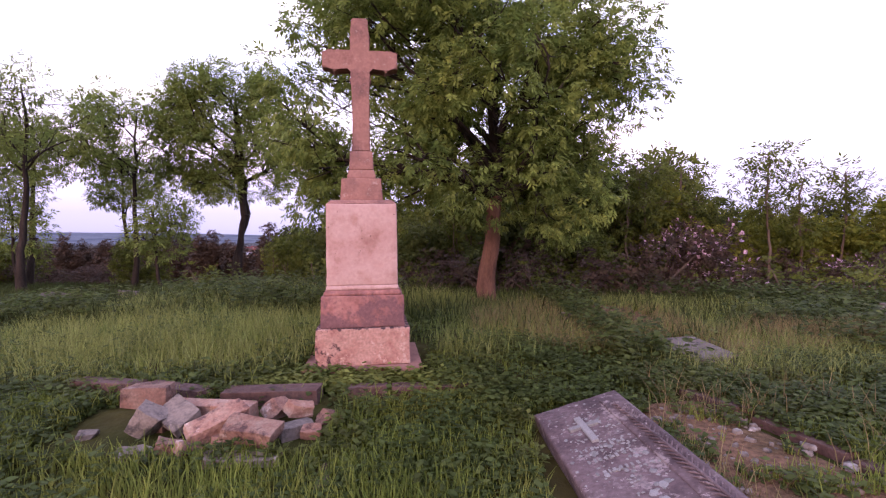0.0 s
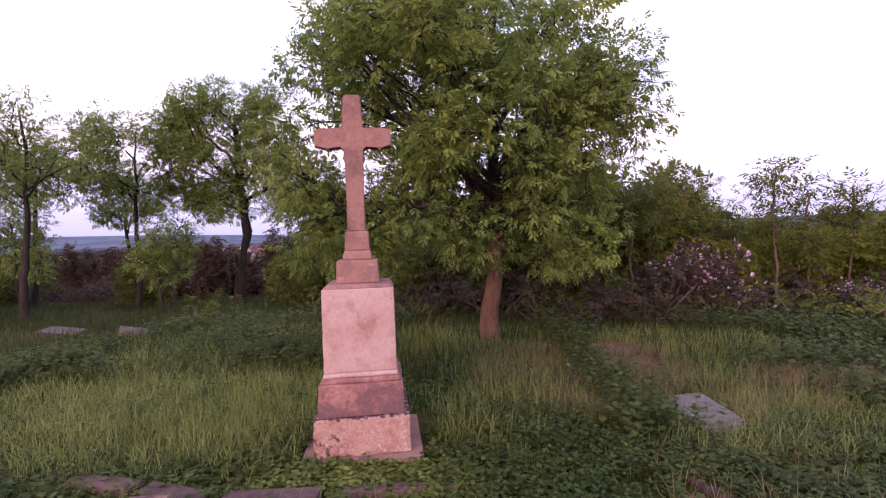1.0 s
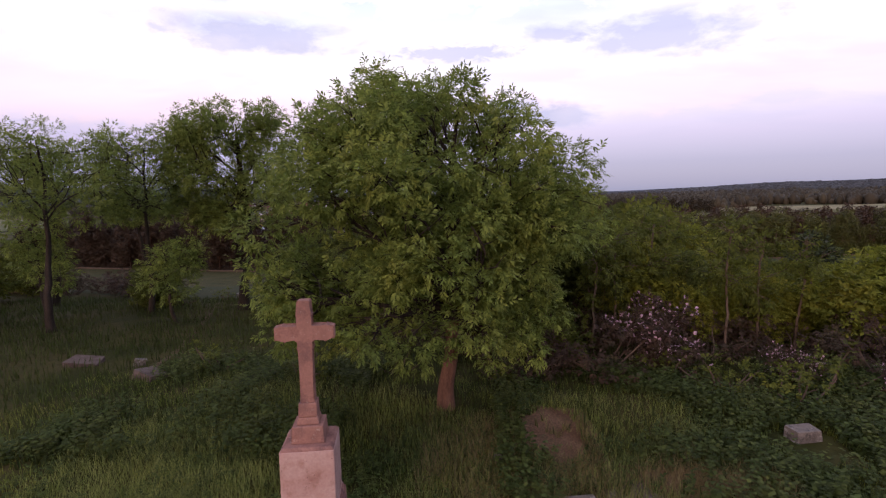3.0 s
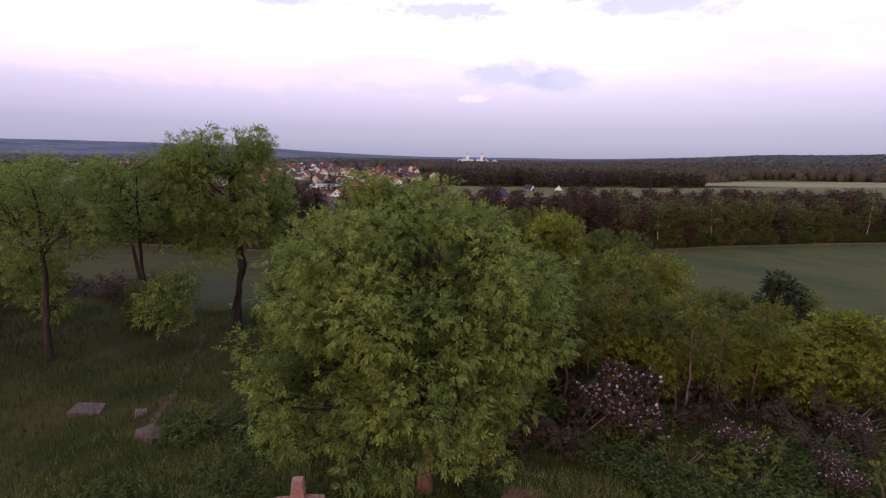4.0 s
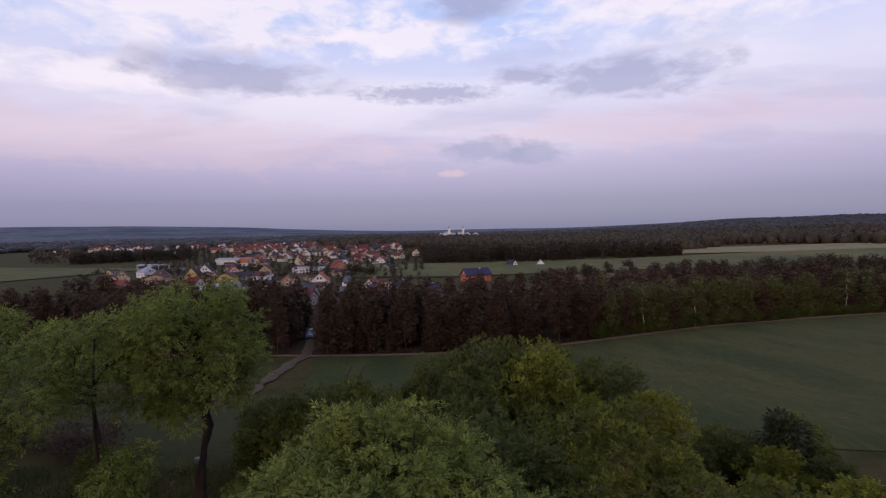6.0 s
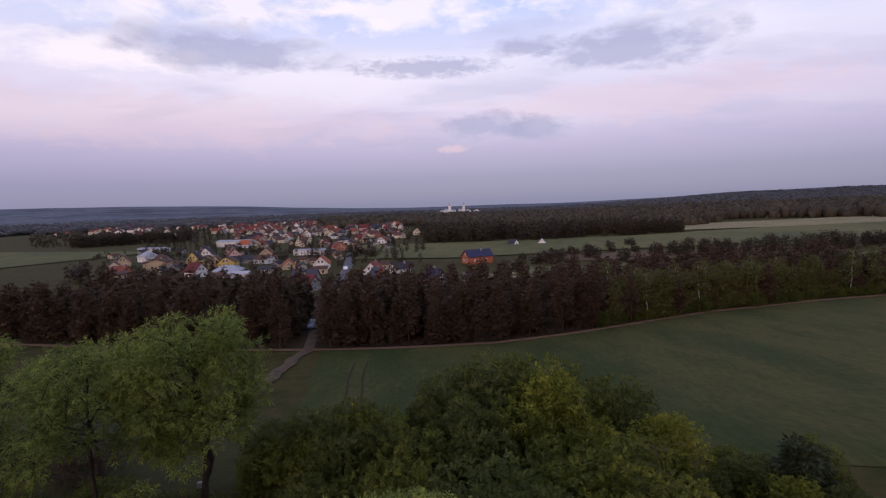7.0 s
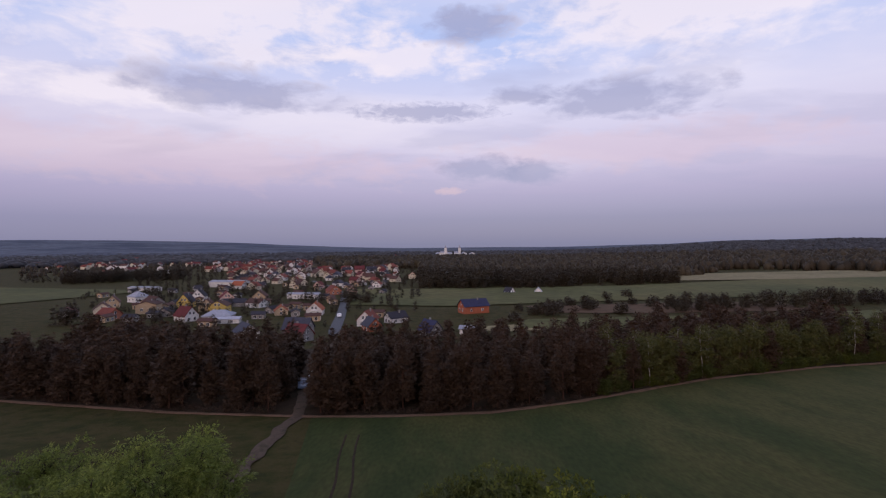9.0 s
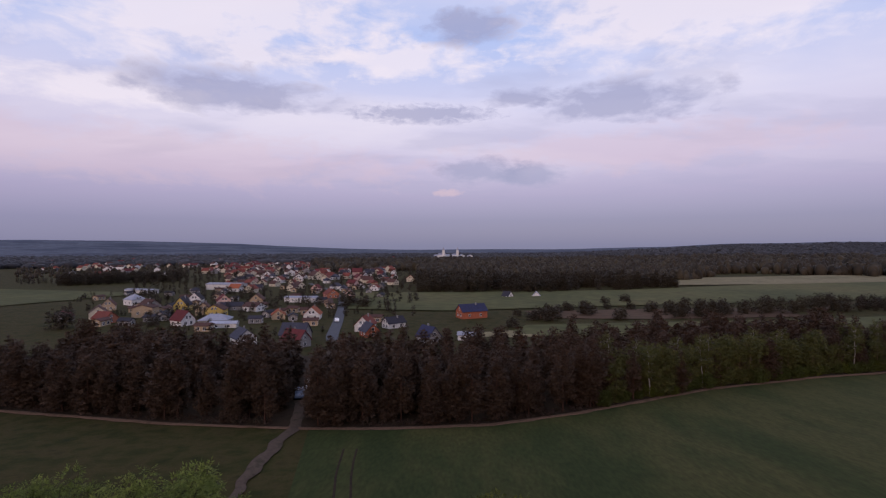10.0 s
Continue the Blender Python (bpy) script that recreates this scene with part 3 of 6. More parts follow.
def sprays(g, centres, normals, leaflets, length, width, leaf, droop):
    """Compound leaves: pairs of pointed leaflets along a short drooping stalk. One quad a leaflet."""
    n = len(centres)
    d = normals + g.normal(0, 0.55, (n, 3))
    d[:, 2] -= droop
    d /= np.linalg.norm(d, axis=1)[:, None]
    up = g.normal(0, 0.35, (n, 3)) + np.array((0, 0, 1.0))
    side = np.cross(d, up)
    side /= np.linalg.norm(side, axis=1)[:, None] + 1e-6
    up = np.cross(side, d)
    size = g.uniform(0.7, 1.25, (n, 1))
    vs = []
    for k in range(leaflets):
        u = (k // 2 + 1) / ((leaflets + 1) // 2 + 0.5)
        sgn = 0.0 if k == leaflets - 1 and leaflets % 2 else (1.0 if k % 2 else -1.0)
        root = centres + d * length * size * u
        tip_dir = d * (0.75 if sgn else 1.2) + side * sgn * 0.95
        tip_dir = tip_dir + g.normal(0, 0.18, (n, 3))
        tip_dir[:, 2] -= droop * 0.55
        tip_dir /= np.linalg.norm(tip_dir, axis=1)[:, None]
        wv = np.cross(tip_dir, up)
        wv /= np.linalg.norm(wv, axis=1)[:, None] + 1e-6
        ls = leaf * size
        vs.append(np.stack([root, root + tip_dir * ls * 0.45 + wv * width * size, root + tip_dir * ls, root + tip_dir * ls * 0.45 - wv * width * size], 1))
    v = np.concatenate(vs, 0).reshape(-1, 3)
    return v, np.arange(len(v)).reshape(-1, 4)


def crown_points(g, lobes, per, core=0.35):
    """Leaf places over the outer part of many lobes, each an uneven ball (x, y, z, radius)."""
    out, nrm = [], []
    for x, y, z, r in lobes:
        n = int(per * (r ** 2))
        a = g.normal(0, 1, (n, 3))
        a /= np.linalg.norm(a, axis=1)[:, None]
        rad = r * (core + (1 - core) * g.uniform(0, 1, (n, 1)) ** 0.55)
        wob = 1 + 0.22 * np.sin(a[:, :1] * 5 + x) * np.cos(a[:, 1:2] * 4 + y)
        p = np.array((x, y, z)) + a * rad * wob * np.array((1, 1, 0.85))
        out.append(p); nrm.append(a)
    return np.concatenate(out), np.concatenate(nrm)


def lobed(rng, n, cx, cy, z0, z1, rad, lobe, shape):
    """Centres of foliage lobes filling a crown whose half-width by height is shape(u)."""
    out = []
    while len(out) < n:
        u = rng.random()
        w = shape(u) * rad
        a, k = rng.uniform(0, 2 * math.pi), rng.random() ** 0.45
        out.append((cx + math.cos(a) * w * k, cy + math.sin(a) * w * k, z0 + (z1 - z0) * u, lobe * rng.uniform(0.7, 1.3)))
    return out


def thing(name, label, category, loc=(0, 0, 0), rz=0.0, group="", scale=1.0):
    e = new(name)
    e.matrix_basis = pose(*loc, 0, 0, rz) @ Matrix.Scale(scale, 4)
    e.empty_display_size = 0.2
    return tagged(e, label, category, group)


def broadleaf(name, label, at, height, trunk_h, trunk_r, lobes, per, leaf, mats, seed, lean=(0, 0), forks=1, leaflets=5, droop=0.35, group="", shown_limbs=1.0, bark="bark"):
    """A tree: trunk with limbs running to the lobes of its crown, and leaves."""
    rng, g = random.Random(seed), np.random.default_rng(seed)
    root = thing(name, label, "tree", at, group=group)
    pieces = []
    top = Vector((lean[0], lean[1], trunk_h))
    heads = []
    for f in range(forks):
        base = Vector((0.16 * f, 0.05 * f, -0.25))
        end = top + Vector((rng.uniform(-0.5, 0.5), rng.uniform(-0.4, 0.4), rng.uniform(-0.1, 0.3))) * (f > 0 or forks > 1)
        pts, t = limb(rng, base, end, trunk_r * 1.35 if forks == 1 else trunk_r, trunk_r * 0.72, 8, 0.05, 10)
        t2 = tube(pts, [trunk_r * (1.0 + 0.55 * math.exp(-i * 1.1) - 0.28 * i / 8) * (1.0 if forks == 1 else 0.75) for i in range(9)], 10)
        pieces.append(t2)
        heads.append(end)
    # lobes gather on boughs; each bough leaves the leader low and climbs to its lobes
    pts_l = np.array([lb[:3] for lb in lobes])
    seeds = pts_l[rng.sample(range(len(lobes)), max(5, len(lobes) // 9))]
    for _ in range(3):
        own = np.argmin(((pts_l[:, None] - seeds[None]) ** 2).sum(2), 1)
        seeds = np.array([pts_l[own == k].mean(0) if (own == k).any() else seeds[k] for k in range(len(seeds))])
    for k, c in enumerate(seeds):
        mine = [lobes[i] for i in range(len(lobes)) if own[i] == k]
        if not mine:
            continue
        h = heads[k % len(heads)]
        flat = math.hypot(c[0] - h.x, c[1] - h.y)
        u = min(0.75, max(0.0, (c[2] - 0.75 * flat - trunk_h) / (height * 0.9 - trunk_h)))
        root_at = h.lerp(Vector((lean[0] * 1.5, lean[1] * 1.5, height * 0.88)), u)
        r0 = trunk_r * min(0.5, 0.2 + 0.02 * len(mine)) * (1 - 0.5 * u)
        bough, t = limb(rng, root_at, c, r0, r0 * 0.35, 9, 0.16, 6)
        pieces.append(t)
        for x, y, z, r in mine:
            if rng.random() > shown_limbs:
                continue
            f = rng.randint(4, 8)
            side, t = limb(rng, bough[f], (x, y, z), r0 * 0.4, 0.012, 6, 0.2, 5)
            pieces.append(t)
            for m in range(3):
                e = Vector((x, y, z)) + Vector((rng.uniform(-1, 1), rng.uniform(-1, 1), rng.uniform(-0.5, 0.8))) * r
                pieces.append(limb(rng, side[3 + m], e, 0.014, 0.004, 4, 0.15, 4)[1])
    # a leader ties the heads to the crown's top
    for h in heads:
        pieces.append(limb(rng, h, (lean[0] * 1.6, lean[1] * 1.6, height * 0.88), trunk_r * 0.7, 0.03, 8, 0.05, 7)[1])
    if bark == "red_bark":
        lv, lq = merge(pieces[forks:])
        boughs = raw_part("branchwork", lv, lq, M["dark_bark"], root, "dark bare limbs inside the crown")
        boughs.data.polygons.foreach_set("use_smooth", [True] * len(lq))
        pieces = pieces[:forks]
    v, q = merge(pieces)
    wood = raw_part("trunk", v, q, M[bark], root)
    wood.data.polygons.foreach_set("use_smooth", [True] * len(q))
    c, nn = crown_points(g, lobes, per)
    cv, cq = sprays(g, c, nn, leaflets, leaf * 1.5, leaf * 0.16, leaf, droop)
    raw_part("crown", cv, cq, M[mats], root)
    return root


# the large ash behind the monument
rng = random.Random(5)
big_lobes = []
for k in range(260):
    u = rng.random() ** 0.9
    a = rng.uniform(0, 2 * math.pi)
    w = float(np.interp(u, (0, 0.15, 0.4, 0.6, 0.78, 0.9, 1.0), (2.3, 3.1, 3.5, 3.6, 3.35, 2.75, 1.7))) * rng.random() ** 0.3
    lx, ly, lz = -0.65 + 0.2 * u + math.cos(a) * w, -0.05 + 0.95 * u + math.sin(a) * w * 0.97, 1.55 + 5.45 * u + 0.3 * (rng.random() - 0.5)
    # the low inner boughs towards the monument are nearly bare
    if abs(lx) < 1.5 and lz < 1.95 or -2.6 < lx < 0.1 and lz < 2.9 and rng.random() < 0.6:
        continue
    big_lobes.append((lx, ly, lz, rng.uniform(0.36, 0.72)))
for k in range(20):
    a, w = rng.uniform(0, 2 * math.pi), rng.uniform(1.6, 3.1)
    if -2.4 < math.cos(a) * w < 1.5:
        continue
    big_lobes.append((-0.4 + math.cos(a) * w, -0.1 + math.sin(a) * w, rng.uniform(1.55, 2.1), rng.uniform(0.4, 0.65)))
for k in range(46):
    a, w = rng.uniform(0, 2 * math.pi), rng.uniform(0.5, 2.4)
    big_lobes.append((-0.35 + math.cos(a) * w, 0.1 + math.sin(a) * w, rng.uniform(2.4, 5.4), rng.uniform(0.4, 0.65)))
for k in range(20):
    big_lobes.append((-0.8 + rng.uniform(-1.5, 1.4), 1.5 + rng.uniform(-0.8, 0.8), rng.uniform(6.9, 7.75), rng.uniform(0.36, 0.6)))
for k in range(11):
    big_lobes.append((-3.2 + rng.uniform(-0.6, 0.4), rng.uniform(-1.3, 1.3), rng.uniform(1.9, 3.3), rng.uniform(0.4, 0.62)))
BIG_AT = (0.45, 10.95, ground(0.45, 10.95))
broadleaf("ash_tree", "large ash tree with a dense drooping green crown", BIG_AT, 7.6, 2.1, 0.19, big_lobes, 330, 0.108, "ash_leaf", 11, (0.25, 0.0), leaflets=7, droop=0.38, shown_limbs=0.7, bark="red_bark")

# tall open trees on the far side of the graveyard
LEFT = [(-16.8, 18.8, 9.0, 2.6, 1, 0.16, 34, 21), (-15.4, 22.9, 9.3, 2.6, 1, 0.14, 50, 22), (-11.2, 24.1, 10.7, 3.2, 2, 0.23, 128, 23), (-22.5, 25.0, 9.6, 2.6, 1, 0.18, 50, 24), (-20.0, 29.5, 9.0, 2.4, 1, 0.16, 44, 25)]
for x, y, h, r, forks, tr, n, seed in LEFT:
    rg = random.Random(seed)
    lb = lobed(rg, n, 0, 0, h * (0.42 if seed == 23 else 0.55), h * 0.94, r, 0.62, lambda u: 0.45 + 0.55 * math.sin(math.pi * (0.14 + 0.74 * u)))
    broadleaf("tall_tree", "tall open-crowned tree with dark forked trunk" if forks > 1 else "tall slim tree with an airy green crown", (x, y, ground(x, y)), h, h * 0.30, tr, lb, 230 if seed == 23 else 170, 0.165, "tree_leaf", seed, (rg.uniform(-0.4, 0.4), 0.0), forks, 5, 0.3, "trees along the graveyard", bark="dark_bark")

for x, y, h, r, n, seed in [(-12.4, 20.6, 3.9, 1.5, 20, 27), (-18.6, 20.6, 4.8, 1.8, 18, 29)]:
    rg = random.Random(seed)
    lb = lobed(rg, n, 0, 0, h * 0.42, h * 0.92, r, 0.6, lambda u: 0.95 - 0.4 * u)
    broadleaf("small_tree", "small spreading tree with dark green leaves", (x, y, ground(x, y)), h, h * 0.38, 0.08, lb, 150, 0.17, "tree_leaf", seed, (-0.3, 0.0), 1, 5, 0.35, "small trees under the tall ones", bark="dark_bark")

# thin trees at the edge of the thicket
for x, y, h, r, n, seed in [(9.2, 16.6, 4.6, 0.85, 10, 31), (10.4, 17.0, 3.9, 0.6, 7, 32), (12.0, 17.4, 4.2, 0.8, 9, 33), (5.9, 17.6, 4.6, 1.0, 14, 34), (4.9, 16.6, 4.2, 0.9, 12, 35), (7.4, 18.6, 4.9, 1.1, 14, 36), (8.3, 20.4, 4.8, 1.0, 12, 37), (9.3, 22.4, 5.2, 1.1, 14, 38)]:
    rg = random.Random(seed)
    lb = lobed(rg, n, 0, 0, h * 0.5, h * 0.95, r, 0.45, lambda u: 0.9)
    broadleaf("thin_tree", "thin young tree with a sparse crown", (x, y, ground(x, y)), h, h * 0.4, 0.05, lb, 150, 0.17, "dark_leaf", seed, (0.1, 0), 1, 5, 0.3, "young trees by the thicket")


def shrub(name, label, mat, seed, h, r, n, leaf, extra=None, group="thicket shrubs", per=140):
    """A many-stemmed bush with foliage to the ground."""
    rg, g = random.Random(seed), np.random.default_rng(seed)
    root = thing(name, label, "shrub", group=group)
    lb = lobed(rg, n, 0, 0, h * 0.16, h * 0.9, r, h * 0.17, lambda u: 0.75 + 0.35 * math.sin(math.pi * (0.15 + 0.7 * u)) - 0.35 * max(0, u - 0.7))
    pieces = [limb(rg, (rg.uniform(-0.2, 0.2), rg.uniform(-0.2, 0.2), -0.15), (x, y, z), 0.035 + 0.006 * h, 0.01, 5, 0.12, 5)[1] for x, y, z, _ in lb[::2]]
    v, q = merge(pieces)
    raw_part("stem", v, q, M["bark"], root)
    c, nn = crown_points(g, lb, per / (h * 0.17) ** 0.5)
    v, q = sprays(g, c, nn, 4, leaf * 1.3, leaf * 0.24, leaf, 0.2)
    raw_part("foliage", v, q, M[mat], root)
    if extra:
        pick = nn[:, 2] > -0.35
        c2, n2 = c[pick][:: extra[1]], nn[pick][:: extra[1]]
        v, q = sprays(g, c2 + n2 * 0.05, n2, 6, leaf * 0.8, leaf * 0.24, leaf * 0.52, -0.6)
        raw_part("blossom", v, q, M[extra[0]], root, "pale pink flower heads")
    return root


def put(ob, x, y, rz=0, s=1.0, sink=0.05):
    ob.matrix_basis = pose(x, y, ground(x, y) - sink, 0, 0, rz) @ Matrix.Scale(s, 4)
    return ob


def put_copy(ob, x, y, rz=0, s=1.0, sink=0.05):
    c = copy_thing(ob, pose(x, y, ground(x, y) - sink, 0, 0, rz))
    c.scale = (s, s, s)
    return c


lilac = put(shrub("lilac_bush", "lilac bush full of pale pink flowers", "bramble", 41, 2.2, 1.25, 30, 0.11, ("blossom", 3), "flowering bushes"), 6.5, 15.0, 0, 0.98)
for x, y, rz, s in [(9.6, 13.6, 120, 0.5), (11.4, 12.2, 40, 0.45), (13.4, 14.6, 200, 0.5)]:
    put_copy(lilac, x, y, rz, s)

lime_a = put(shrub("thicket_shrub", "tall yellow-green shrub in the thicket", "lime_leaf", 51, 4.2, 1.9, 40, 0.2), 15.6, 18.4, 0, 0.8)
lime_b = put(shrub("thicket_shrub", "tall yellow-green shrub in the thicket", "lime_leaf", 52, 3.6, 1.7, 34, 0.2), 13.6, 17.4, 30, 0.8)
olive_a = put(shrub("thicket_shrub", "olive-green bushy shrub in the thicket", "olive_leaf", 53, 4.0, 1.9, 40, 0.2), 7.2, 21.5, 0, 0.5)
dark_a = put(shrub("thicket_shrub", "dark green bushy shrub in the thicket", "dark_leaf", 54, 3.2, 1.8, 36, 0.18), 3.4, 15.6, 0, 0.6)
bramble = put(shrub("bramble_bush", "brownish tangled bramble bush", "bramble", 55, 1.9, 1.5, 24, 0.12), 4.8, 14.2)
low = put(shrub("low_bush", "low dark green bush", "dark_leaf", 56, 1.0, 1.0, 16, 0.1), 7.5, 12.8)
rng = random.Random(77)
TOP_AZ, TOP_Z = (-16, -4, 5, 12, 17, 21, 25, 30, 40), (2.4, 3.9, 4.9, 4.9, 4.3, 2.9, 2.1, 1.9, 1.4)
placed = []
for i in range(900):
    x, y = rng.uniform(-8, 27), rng.uniform(17.5, 32)
    az = math.degrees(math.atan2(x - 1.0, y))
    if abs(x - 8) < 5 and y < 19.0 or y < 19 + 0.3 * max(0, -x) or y > np.interp(x, (-9, 2, 10, 16, 27), (33, 32.5, 31.5, 29, 25)) or az > 38:
        continue
    if any((x - a) ** 2 + (y - b) ** 2 < 4.6 for a, b in placed) or az > 31 and rng.random() < 0.55:
        continue
    placed.append((x, y))
    kind = rng.choice([lime_a, lime_b, lime_a, olive_a, dark_a] if az > 16 else [olive_a, dark_a, olive_a, dark_a, lime_a])
    tall = {lime_a: 4.3, lime_b: 3.7, olive_a: 4.1, dark_a: 3.3}[kind]
    top = float(np.interp(az, TOP_AZ, TOP_Z)) - 0.10 * max(0.0, 23 - y) + rng.uniform(-1.9, 0.4)
    k = max(0.35, (top - ground(x, y)) / tall)
    c = put_copy(kind, x, y, rng.uniform(0, 360), k)
    c.scale = (k * rng.uniform(0.62, 0.95), k * rng.uniform(0.62, 0.95), k)
for x, y, top, kind in [(9.0, 17.6, 1.5, lime_b), (10.8, 18.0, 1.8, lime_a), (12.4, 18.4, 1.5, lime_b), (11.4, 20.0, 2.0, lime_a), (8.4, 19.4, 2.4, olive_a), (7.0, 19.2, 2.9, lime_b), (13.8, 20.2, 1.7, lime_a), (5.4, 18.9, 3.0, olive_a)]:
    k = (top - ground(x, y)) / {lime_a: 4.3, lime_b: 3.7, olive_a: 4.1}[kind]
    put_copy(kind, x, y, rng.uniform(0, 360), k).scale = (k * 0.8, k * 0.8, k)
for x, y, s in [(2.6, 13.9, 0.8), (8.6, 16.0, 0.8), (11.2, 16.4, 0.8), (14.6, 16.0, 1.0), (17.6, 16.5, 1.0), (1.0, 16.5, 1.0), (-1.6, 17.5, 0.9), (12.4, 14.2, 0.8), (20.5, 15.0, 1.0), (3.8, 17.6, 1.2), (6.2, 18.0, 1.1), (9.2, 18.4, 1.1)]:
    put_copy(bramble, x, y, rng.uniform(0, 360), s)
for x, y, s in [(8.9, 12.2, 1.0), (10.2, 13.2, 1.2), (12.4, 11.6, 1.2), (14.6, 12.9, 1.3), (6.4, 13.9, 0.9), (2.0, 13.2, 0.9), (-3.4, 12.6, 0.9), (-6.5, 13.4, 0.9), (-1.2, 13.5, 0.8), (16.4, 10.6, 1.2), (-13.8, 27.2, 0.8), (-15.0, 25.2, 0.8)]:
    put_copy(low, x, y, rng.uniform(0, 360), s)
for x, y, top in [(-8.6, 27.5, 1.8), (-7.2, 28.8, 1.8), (-9.8, 29.4, 1.2), (-6.0, 26.6, 2.2), (-5.4, 28.8, 2.2), (-8.0, 30.8, 1.0), (-6.6, 31.0, 1.3), (-10.0, 27.4, 0.9)]:
    k = (top - ground(x, y)) / 3.3
    put_copy(rng.choice([dark_a, olive_a]), x, y, rng.uniform(0, 360), k).scale = (k * 0.85, k * 0.85, k)
# hedge behind the open trees
for i in range(26):
    x = -44 + i * 1.75 + rng.uniform(-0.5, 0.5)
    if -24 < x < -11.0:
        continue
    put_copy(rng.choice([bramble, bramble, dark_a]), x + 4, 30.5 + rng.uniform(-1.2, 2.0), rng.uniform(0, 360), rng.uniform(0.75, 1.15))
for x, y, s in [(-24, 20, 1.1), (-28, 25, 1.3), (-21.5, 17, 0.8), (-16.5, 24.8, 0.7)]:
    put_copy(dark_a, x, y, rng.uniform(0, 360), s)


def conifer(name, label, mat, bark, seed, h, r, clear, per, group, scraggy=0.4):
    """A pine or spruce: straight stem, whorls of branches with needle pads."""
    rg, g = random.Random(seed), np.random.default_rng(seed)
    root = thing(name, label, "tree", group=group)
    pieces = [tube([(0, 0, -0.3), (0.03, 0, h * 0.3), (-0.03, 0.04, h * 0.65), (0, 0, h * 0.97)], [h * 0.0125, h * 0.011, h * 0.008, 0.02], 6)]
    lobes = []
    z = clear * h
    while z < h * 0.97:
        u = (z - clear * h) / (h * (1 - clear))
        w = r * (1 - u) ** 0.75 * (0.55 + 0.45 * min(1, u * 5)) + 0.12
        for k in range(4):
            if rg.random() < scraggy * 0.35:
                continue
            a = rg.uniform(0, 2 * math.pi)
            ww = w * rg.uniform(1 - scraggy, 1.0)
            e = (math.cos(a) * ww, math.sin(a) * ww, z + rg.uniform(-0.1, 0.35))
            pieces.append(limb(rg, (0, 0, z), e, 0.035, 0.012, 3, 0.05, 4)[1])
            lobes.append((e[0] * 0.8, e[1] * 0.8, e[2], 0.28 + 0.3 * ww))
        z += h * 0.055
    v, q = merge(pieces)
    raw_part("trunk", v, q, M[bark], root)
    c, nn = crown_points(g, lobes, per)
    v, q = sprays(g, c, nn, 4, 0.34, 0.06, 0.40, 0.1)
    raw_part("crown", v, q, M[mat], root)
    return root


pines = [put(conifer("pine_tree", "dark pine with reddish bare stem", "pine_needle", "pine_bark", 60 + k, 9.0 + 0.8 * k, 2.7, 0.05 + 0.05 * k, 68, "pine wood"), -60 + 14 * k, 92 + 2 * k) for k in range(4)]
spruce = put(conifer("spruce_tree", "dark pointed spruce among shrubs", "spruce_needle", "bark", 70, 4.6, 1.5, 0.05, 60, "conifers", 0.2), 17.2, 25.2)
spruce.scale = (0.8, 0.8, 0.8)
put_copy(spruce, 26, 23.5, 40, 0.5)
put_copy(spruce, 18.2, 25.8, 70, 0.66)
for x, y, top in [(16.0, 24.2, 1.3), (18.6, 23.8, 1.0), (15.2, 26.0, 1.5), (17.4, 26.8, 0.8), (19.6, 25.4, 0.4)]:
    put_copy(rng.choice([lime_a, olive_a]), x, y, rng.uniform(0, 360), (top - ground(x, y)) / 4.3)
rb = random.Random(81)
lbb = lobed(rb, 18, 0, 0, 3.5, 10.6, 1.5, 0.8, lambda u: 0.9 - 0.6 * u)
birch_a = broadleaf("birch_tree", "slender birch with a pale stem at the wood's edge", (51.6, 104.5, ground(51.6, 104.5)), 11, 5.5, 0.1, lbb, 60, 0.34, "edge_leaf", 81, (0.2, 0), 1, 4, 0.5, "birches", 1.0, "birch_bark")
lbb = lobed(rb, 24, 0, 0, 1.2, 8.5, 2.0, 1.0, lambda u: 0.6 + 0.4 * math.sin(math.pi * u))
edge_a = broadleaf("edge_tree", "olive-green broadleaf tree at the wood's edge", (58, 107.5, ground(58, 107.5)), 9, 2.2, 0.12, lbb, 60, 0.34, "edge_leaf", 82, (0.2, 0), 1, 4, 0.3, "edge trees")
lbb = lobed(rb, 24, 0, 0, 1.0, 7.6, 1.8, 0.9, lambda u: 0.6 + 0.4 * math.sin(math.pi * u))
edge_b = broadleaf("edge_tree", "olive broadleaf tree at the wood's edge", (38, 97.0, ground(38, 97.0)), 8, 2.0, 0.12, lbb, 60, 0.34, "edge_leaf", 83, (0.2, 0), 1, 4, 0.3, "edge trees")
rng = random.Random(9)
done = []
tries = 0
pine_count, back = 0, []
while len(done) < 560 and tries < 26000:
    tries += 1
    x = rng.uniform(-92, 125)
    d = rng.random() ** 1.5 * 42
    y = edge_y(x) + 1.6 + d
    road_x = float(np.interp(y, [73, 84, 94, 120, 150, 172], [-22.5, -24.4, -27.3, -30, -36, -40]))
    if abs(x - road_x) < 2.6 or any((x - a) ** 2 + (y - b) ** 2 < 2.6 for a, b in done):
        continue
    done.append((x, y))
    if x > 26 and d < 9 and rng.random() < 0.75:
        put_copy(rng.choice([birch_a, edge_b, edge_b, edge_b, edge_a]), x, y, rng.uniform(0, 360), rng.uniform(0.75, 1.1))
    else:
        kind, turn, size = rng.choice(pines), rng.uniform(0, 360), rng.uniform(0.72, 1.1)
        if d < 13 and pine_count < 280:
            put_copy(kind, x, y, turn, size)
            pine_count += 1
        else:
            back.append((kind, x, y, turn, size))


